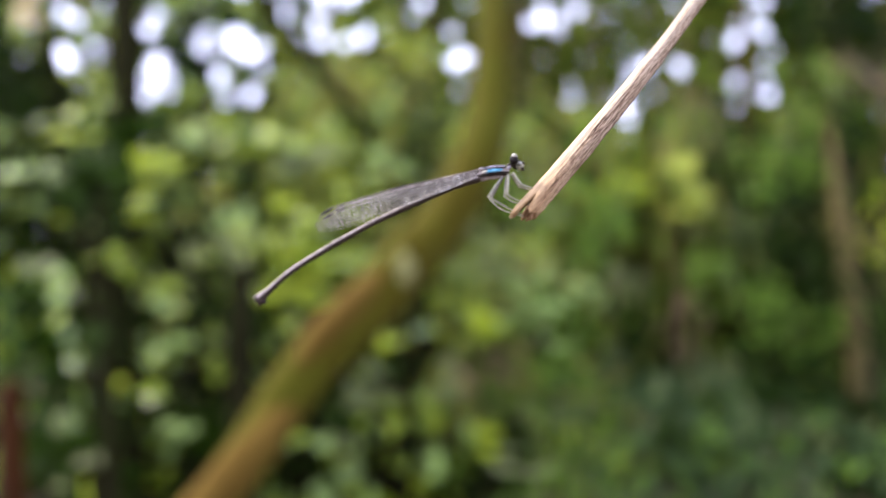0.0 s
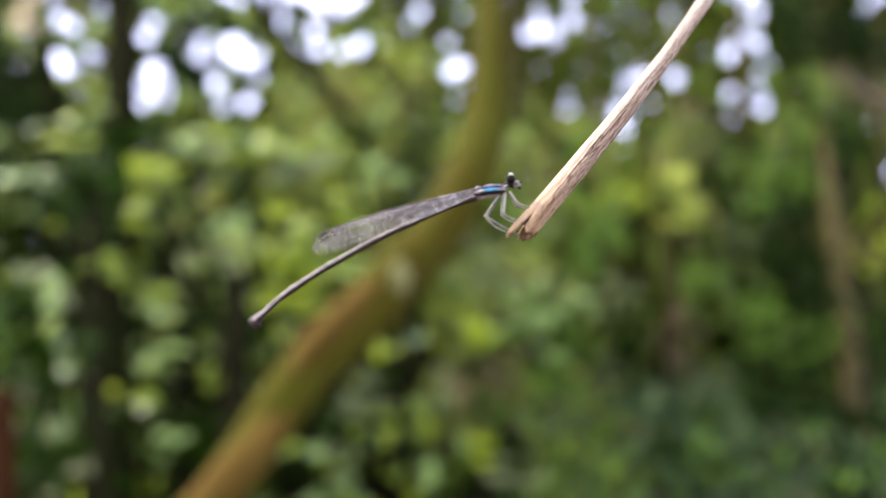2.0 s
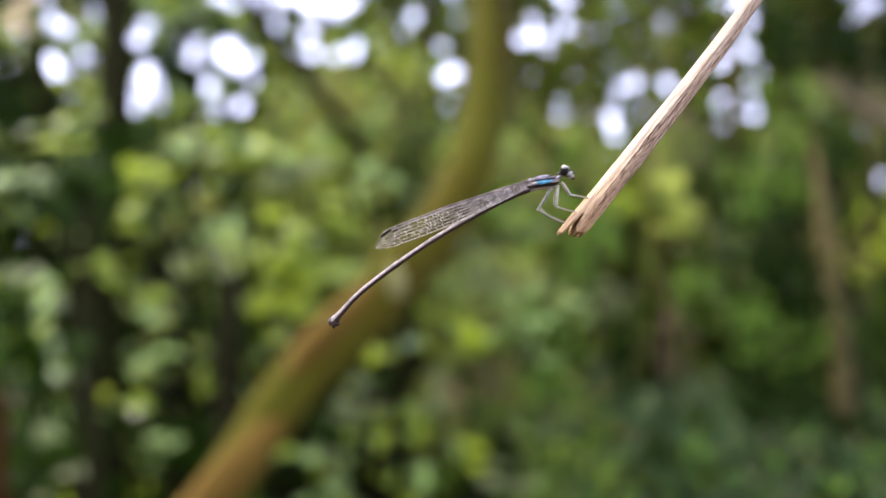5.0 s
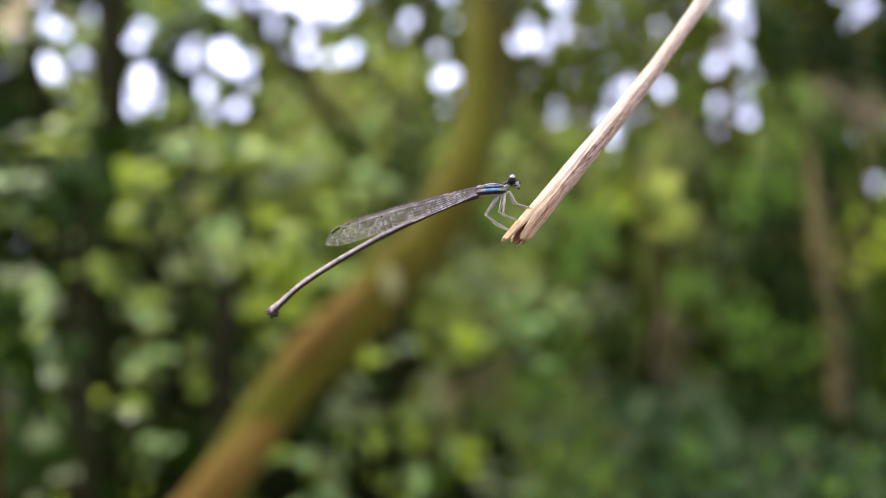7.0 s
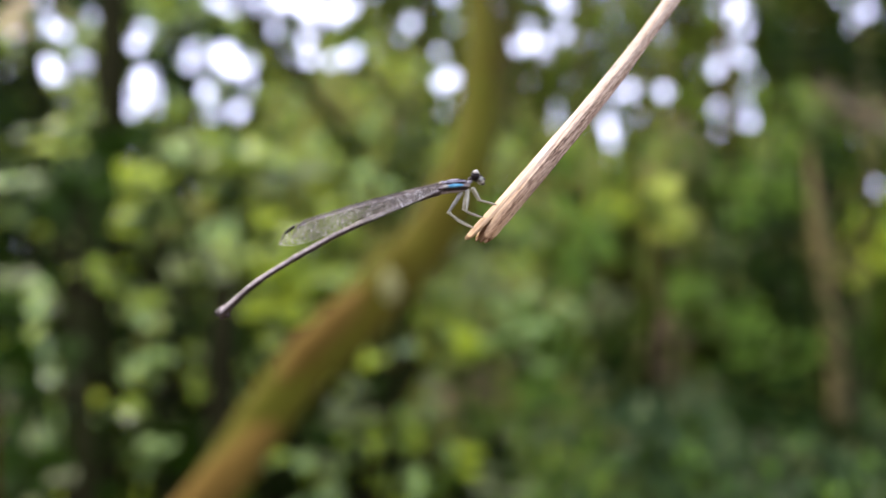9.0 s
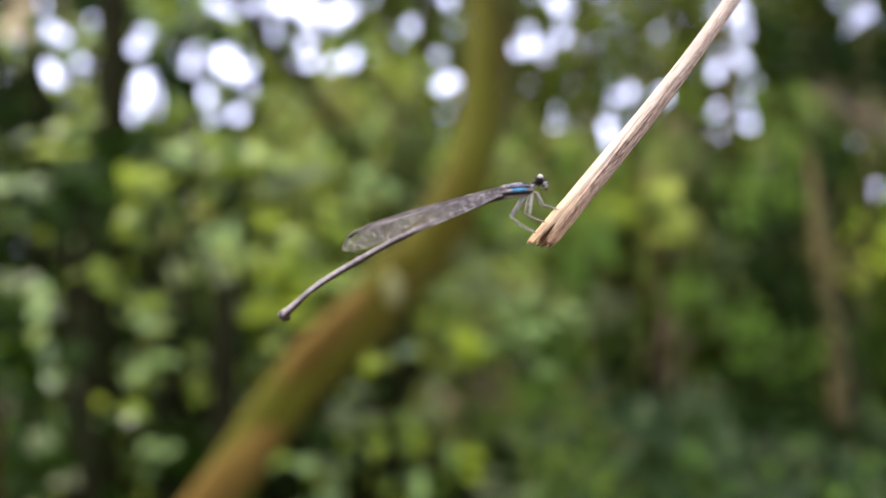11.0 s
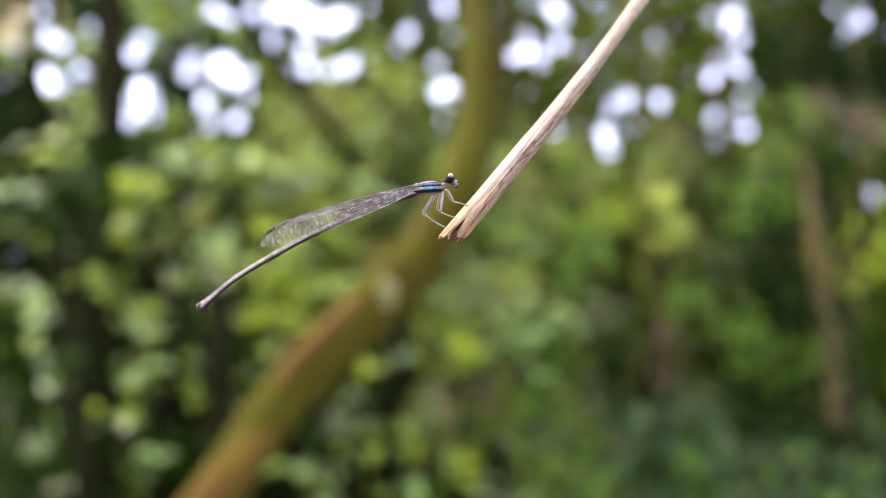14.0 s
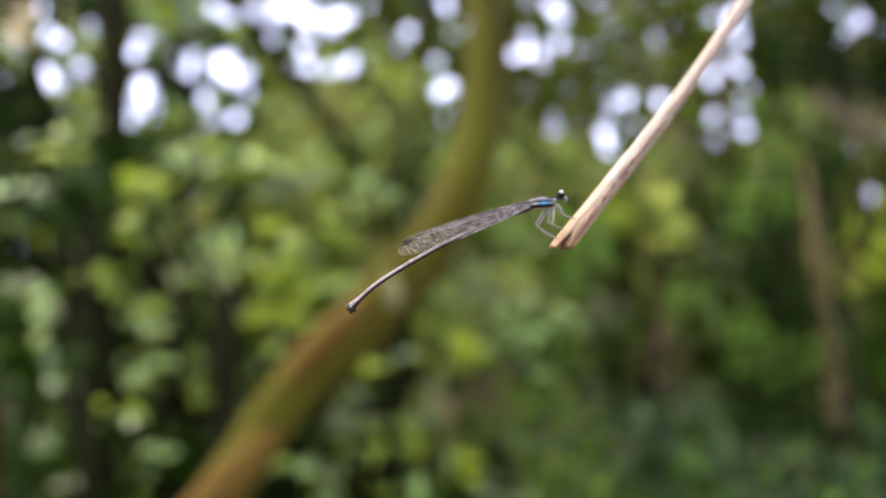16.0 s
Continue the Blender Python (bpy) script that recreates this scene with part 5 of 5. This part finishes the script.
            part("leg_fringe", sp, DORSAL, leg)
    wings = []
    for y, span, fore in ((-0.42, 19.3, 1), (-0.20, 17.3, 0), (0.20, 17.3, 0), (0.42, 19.3, 1)):
        w = wing_part(root, span)
        w.matrix_basis = Matrix.Translation(Vector((WING_ROOT.x + (0 if fore else -0.5), y, WING_ROOT.z)) * MM) @ pose(0, 0, 0, 0, -20.0, 0)
        wings.append(w)
    tagged(root, "slender grey damselfly with a blue-striped thorax, clinging to the twig", "damselfly")
    return root, abdomen, wings


twig = dry_twig()
fly, abdomen, wings = damselfly()


def motions():
    walk(twig, [
        (0, pose(0.01408, 0.07751, 1.35953, -11.71, -1.48, 5.45)),
        (0.2, pose(0.01394, 0.07751, 1.35940, -11.96, -1.67, 5.10)),
        (0.5, pose(0.01378, 0.07751, 1.35923, -12.31, -1.95, 4.55)),
        (0.7, pose(0.01368, 0.07751, 1.35911, -12.18, -2.23, 2.93)),
        (1, pose(0.01348, 0.07751, 1.35894, -11.98, -2.66, 0.52)),
        (1.2, pose(0.01342, 0.07750, 1.35881, -11.95, -2.72, 0.83)),
        (1.5, pose(0.01332, 0.07750, 1.35864, -11.86, -2.81, 1.32)),
        (1.7, pose(0.01319, 0.07750, 1.35851, -11.51, -2.30, 3.12)),
        (2, pose(0.01298, 0.07751, 1.35831, -10.97, -1.54, 5.84)),
        (2.2, pose(0.01286, 0.07751, 1.35819, -11.14, -1.15, 6.90)),
        (2.5, pose(0.01270, 0.07751, 1.35802, -11.39, -0.56, 8.48)),
        (2.7, pose(0.01258, 0.07751, 1.35786, -10.54, -0.63, 7.89)),
        (3, pose(0.01241, 0.07750, 1.35764, -9.26, -0.74, 7.00)),
        (3.1, pose(0.01233, 0.07751, 1.35759, -8.09, -0.73, 7.27)),
        (3.2, pose(0.01226, 0.07751, 1.35752, -6.95, -0.72, 7.53)),
        (3.3, pose(0.01219, 0.07751, 1.35747, -5.79, -0.70, 7.80)),
        (3.4, pose(0.01212, 0.07751, 1.35741, -4.63, -0.69, 8.05)),
        (3.5, pose(0.01208, 0.07751, 1.35734, -3.48, -0.68, 8.30)),
        (3.6, pose(0.01206, 0.07751, 1.35727, -2.68, -0.82, 7.02)),
        (3.7, pose(0.01203, 0.07750, 1.35721, -1.88, -0.97, 5.73)),
        (3.8, pose(0.01199, 0.07750, 1.35716, -1.06, -1.11, 4.48)),
        (4, pose(0.01189, 0.07751, 1.35705, 0.55, -1.40, 1.95)),
        (4.2, pose(0.01183, 0.07750, 1.35690, 2.37, -2.85, -2.68)),
        (6.3, pose(0.01066, 0.07750, 1.35564, 2.35, 0.24, 6.70)),
        (6.5, pose(0.01055, 0.07750, 1.35551, 1.32, 0.55, 7.39)),
        (6.7, pose(0.01042, 0.07750, 1.35539, 0.78, 0.75, 8.69)),
        (7, pose(0.01019, 0.07751, 1.35522, -0.02, 1.04, 10.67)),
        (7.2, pose(0.01008, 0.07750, 1.35505, -0.19, 0.91, 10.31)),
        (7.5, pose(0.00989, 0.07751, 1.35482, -0.43, 0.71, 9.78)),
        (7.7, pose(0.00977, 0.07751, 1.35470, -0.25, 0.63, 9.66)),
        (8, pose(0.00961, 0.07750, 1.35453, 0.04, 0.51, 9.48)),
        (8.2, pose(0.00948, 0.07751, 1.35441, -0.20, 0.56, 9.29)),
        (8.5, pose(0.00931, 0.07750, 1.35423, -0.54, 0.64, 9.00)),
        (8.7, pose(0.00921, 0.07751, 1.35411, 0.06, 0.58, 9.60)),
        (9, pose(0.00904, 0.07751, 1.35392, 0.96, 0.50, 10.52)),
        (9.2, pose(0.00890, 0.07751, 1.35381, 2.45, 0.16, 9.94)),
        (11.3, pose(0.00774, 0.07750, 1.35245, 3.51, 1.29, 10.50)),
        (11.5, pose(0.00762, 0.07750, 1.35231, 3.56, 1.21, 10.19)),
        (11.7, pose(0.00753, 0.07750, 1.35219, 4.07, 1.03, 10.76)),
        (12, pose(0.00741, 0.07750, 1.35202, 4.85, 0.76, 11.62)),
        (12.2, pose(0.00727, 0.07751, 1.35190, 5.07, 0.66, 11.88)),
        (12.5, pose(0.00708, 0.07751, 1.35174, 5.44, 0.51, 12.26)),
        (12.7, pose(0.00696, 0.07751, 1.35162, 5.92, 0.47, 12.64)),
        (13, pose(0.00675, 0.07751, 1.35145, 6.65, 0.42, 13.24)),
        (13.2, pose(0.00662, 0.07751, 1.35132, 6.80, 0.45, 14.14)),
        (13.5, pose(0.00641, 0.07750, 1.35115, 7.03, 0.50, 15.49)),
        (13.7, pose(0.00627, 0.07750, 1.35102, 6.88, 0.57, 15.33)),
        (14, pose(0.00611, 0.07751, 1.35084, 6.65, 0.68, 15.07)),
        (14.2, pose(0.00602, 0.07750, 1.35071, 6.62, 0.66, 14.86)),
        (14.5, pose(0.00594, 0.07751, 1.35054, 6.58, 0.62, 14.51)),
        (14.7, pose(0.00585, 0.07751, 1.35041, 6.24, 0.73, 13.69)),
        (15, pose(0.00571, 0.07750, 1.35022, 5.71, 0.89, 12.46)),
        (15.2, pose(0.00561, 0.07750, 1.35007, 5.59, 0.86, 11.89)),
        (15.5, pose(0.00545, 0.07750, 1.34983, 5.40, 0.81, 11.05)),
        (15.7, pose(0.00535, 0.07749, 1.34970, 5.63, 0.74, 10.94)),
        (16, pose(0.00519, 0.07749, 1.34952, 5.98, 0.63, 10.78)),
    ])
    walk(fly, [
        (0, pose(0.01400, 0.07746, 1.35867, -12.74, -0.63, 6.50)),
        (0.2, pose(0.01387, 0.07745, 1.35854, -12.99, -0.81, 6.15)),
        (0.5, pose(0.01370, 0.07745, 1.35837, -13.35, -1.09, 5.59)),
        (0.7, pose(0.01360, 0.07745, 1.35825, -13.23, -1.38, 3.97)),
        (1, pose(0.01341, 0.07747, 1.35808, -13.03, -1.80, 1.56)),
        (1.2, pose(0.01335, 0.07747, 1.35795, -13.00, -1.86, 1.87)),
        (1.5, pose(0.01325, 0.07746, 1.35778, -12.92, -1.96, 2.36)),
        (1.7, pose(0.01311, 0.07747, 1.35765, -12.56, -1.46, 4.17)),
        (2, pose(0.01290, 0.07748, 1.35745, -12.00, -0.71, 6.90)),
        (2.2, pose(0.01278, 0.07747, 1.35733, -12.16, -0.31, 7.96)),
        (2.5, pose(0.01261, 0.07746, 1.35717, -12.40, 0.29, 9.54)),
        (2.7, pose(0.01249, 0.07747, 1.35701, -11.55, 0.20, 8.96)),
        (3, pose(0.01232, 0.07748, 1.35679, -10.28, 0.06, 8.09)),
        (3.1, pose(-0.00152, 0.07852, 1.36458, -11.34, -8.88, 8.33)),
        (3.2, pose(-0.02540, 0.08147, 1.37804, -8.55, 9.30, 8.01)),
        (3.3, pose(-0.01079, 0.08236, 1.36675, -8.26, 15.92, 8.04)),
        (3.4, pose(0.00994, 0.07863, 1.35783, -8.78, 11.44, 7.98)),
        (3.5, pose(0.01208, 0.07751, 1.35734, -3.48, -0.68, 8.30)),
        (3.6, pose(0.01206, 0.07751, 1.35727, -2.68, -0.82, 7.02)),
        (3.7, pose(0.01203, 0.07750, 1.35721, -1.88, -0.97, 5.73)),
        (3.8, pose(0.01199, 0.07750, 1.35716, -1.06, -1.11, 4.48)),
        (4, pose(0.01189, 0.07751, 1.35705, 0.55, -1.40, 1.95)),
        (4.2, pose(0.01183, 0.07750, 1.35690, 2.37, -2.85, -2.68)),
        (6.3, pose(0.01066, 0.07750, 1.35564, 2.35, 0.24, 6.70)),
        (6.5, pose(0.01055, 0.07750, 1.35551, 1.32, 0.55, 7.39)),
        (6.7, pose(0.01042, 0.07750, 1.35539, 0.78, 0.75, 8.69)),
        (7, pose(0.01019, 0.07751, 1.35522, -0.02, 1.04, 10.67)),
        (7.2, pose(0.01008, 0.07750, 1.35505, -0.19, 0.91, 10.31)),
        (7.5, pose(0.00989, 0.07751, 1.35482, -0.43, 0.71, 9.78)),
        (7.7, pose(0.00977, 0.07751, 1.35470, -0.25, 0.63, 9.66)),
        (8, pose(0.00961, 0.07750, 1.35453, 0.04, 0.51, 9.48)),
        (8.2, pose(0.00948, 0.07751, 1.35441, -0.20, 0.56, 9.29)),
        (8.5, pose(0.00931, 0.07750, 1.35423, -0.54, 0.64, 9.00)),
        (8.7, pose(0.00921, 0.07751, 1.35411, 0.06, 0.58, 9.60)),
        (9, pose(0.00904, 0.07751, 1.35392, 0.96, 0.50, 10.52)),
        (9.2, pose(0.00890, 0.07751, 1.35381, 2.45, 0.16, 9.94)),
        (11.3, pose(0.00774, 0.07750, 1.35245, 3.51, 1.29, 10.50)),
        (11.5, pose(0.00762, 0.07750, 1.35231, 3.56, 1.21, 10.19)),
        (11.7, pose(0.00753, 0.07750, 1.35219, 4.07, 1.03, 10.76)),
        (12, pose(0.00741, 0.07750, 1.35202, 4.85, 0.76, 11.62)),
        (12.2, pose(0.00727, 0.07751, 1.35190, 5.07, 0.66, 11.88)),
        (12.5, pose(0.00708, 0.07751, 1.35174, 5.44, 0.51, 12.26)),
        (12.7, pose(0.00696, 0.07751, 1.35162, 5.92, 0.47, 12.64)),
        (13, pose(0.00675, 0.07751, 1.35145, 6.65, 0.42, 13.24)),
        (13.2, pose(0.00662, 0.07751, 1.35132, 6.80, 0.45, 14.14)),
        (13.5, pose(0.00641, 0.07750, 1.35115, 7.03, 0.50, 15.49)),
        (13.7, pose(0.00627, 0.07750, 1.35102, 6.88, 0.57, 15.33)),
        (14, pose(0.00611, 0.07751, 1.35084, 6.65, 0.68, 15.07)),
        (14.2, pose(0.00602, 0.07750, 1.35071, 6.62, 0.66, 14.86)),
        (14.5, pose(0.00594, 0.07751, 1.35054, 6.58, 0.62, 14.51)),
        (14.7, pose(0.00585, 0.07751, 1.35041, 6.24, 0.73, 13.69)),
        (15, pose(0.00571, 0.07750, 1.35022, 5.71, 0.89, 12.46)),
        (15.2, pose(0.00561, 0.07750, 1.35007, 5.59, 0.86, 11.89)),
        (15.5, pose(0.00545, 0.07750, 1.34983, 5.40, 0.81, 11.05)),
        (15.7, pose(0.00535, 0.07749, 1.34970, 5.63, 0.74, 10.94)),
        (16, pose(0.00519, 0.07749, 1.34952, 5.98, 0.63, 10.78)),
    ])
    bend = [(0, 1.9), (0.5, 1.7), (1.5, 1.6), (2, 1.1), (2.5, 0.4), (3, 0.0), (3.2, 3), (3.4, -0.7), (3.5, -1.0), (3.7, -6.6), (4, -6.7), (4.2, -7), (4.8, -3), (6.3, -0.4), (7, -0.6), (8.5, -0.2), (11.5, 0), (13, 0.4), (16, 0.1)]
    walk(abdomen, [(t, Matrix.Translation(PIVOT * MM) @ pose(0, 0, 0, 0, a, 0)) for t, a in bend])
    # in-plane tilt and opening of the wings
    beat = [(0, 3.8, 0, 2), (1.5, 4.2, 0, 2), (2, 2.4, 0, 2), (2.3, 2, -1, 2), (2.5, 5, -5, 5), (2.7, 4, -5, 6), (2.8, 6, -7, 8), (3, 5, -6, 8), (3.1, 14, -14, 55), (3.2, 2, 4, 15), (3.3, 20, -16, 60), (3.4, 8, -4, 45), (3.5, 12, -9, 20), (3.6, 10, -9, 10), (3.7, 12, -13, 9), (3.8, 7, -8, 6), (4, 5, -4, 10), (4.2, 7, -8, 9), (4.6, 4, -4, 5), (5.2, 1, 0, 2), (6.3, 1.0, 0, 2), (9.2, 0.8, 0, 2), (11.3, 0.1, 0, 2), (16, 0.1, 0, 2)]
    for w, (y, fore) in zip(wings, ((-0.42, 1), (-0.20, 0), (0.20, 0), (0.42, 1))):
        s = -1 if y < 0 else 1
        at = Matrix.Translation(Vector((WING_ROOT.x + (0 if fore else -0.5), y, WING_ROOT.z)) * MM)
        walk(w, [(t, at @ pose(0, 0, 0, 0, -20.0 + a + (0 if fore else spread), -s * wide)) for t, a, spread, wide in beat])


motions()
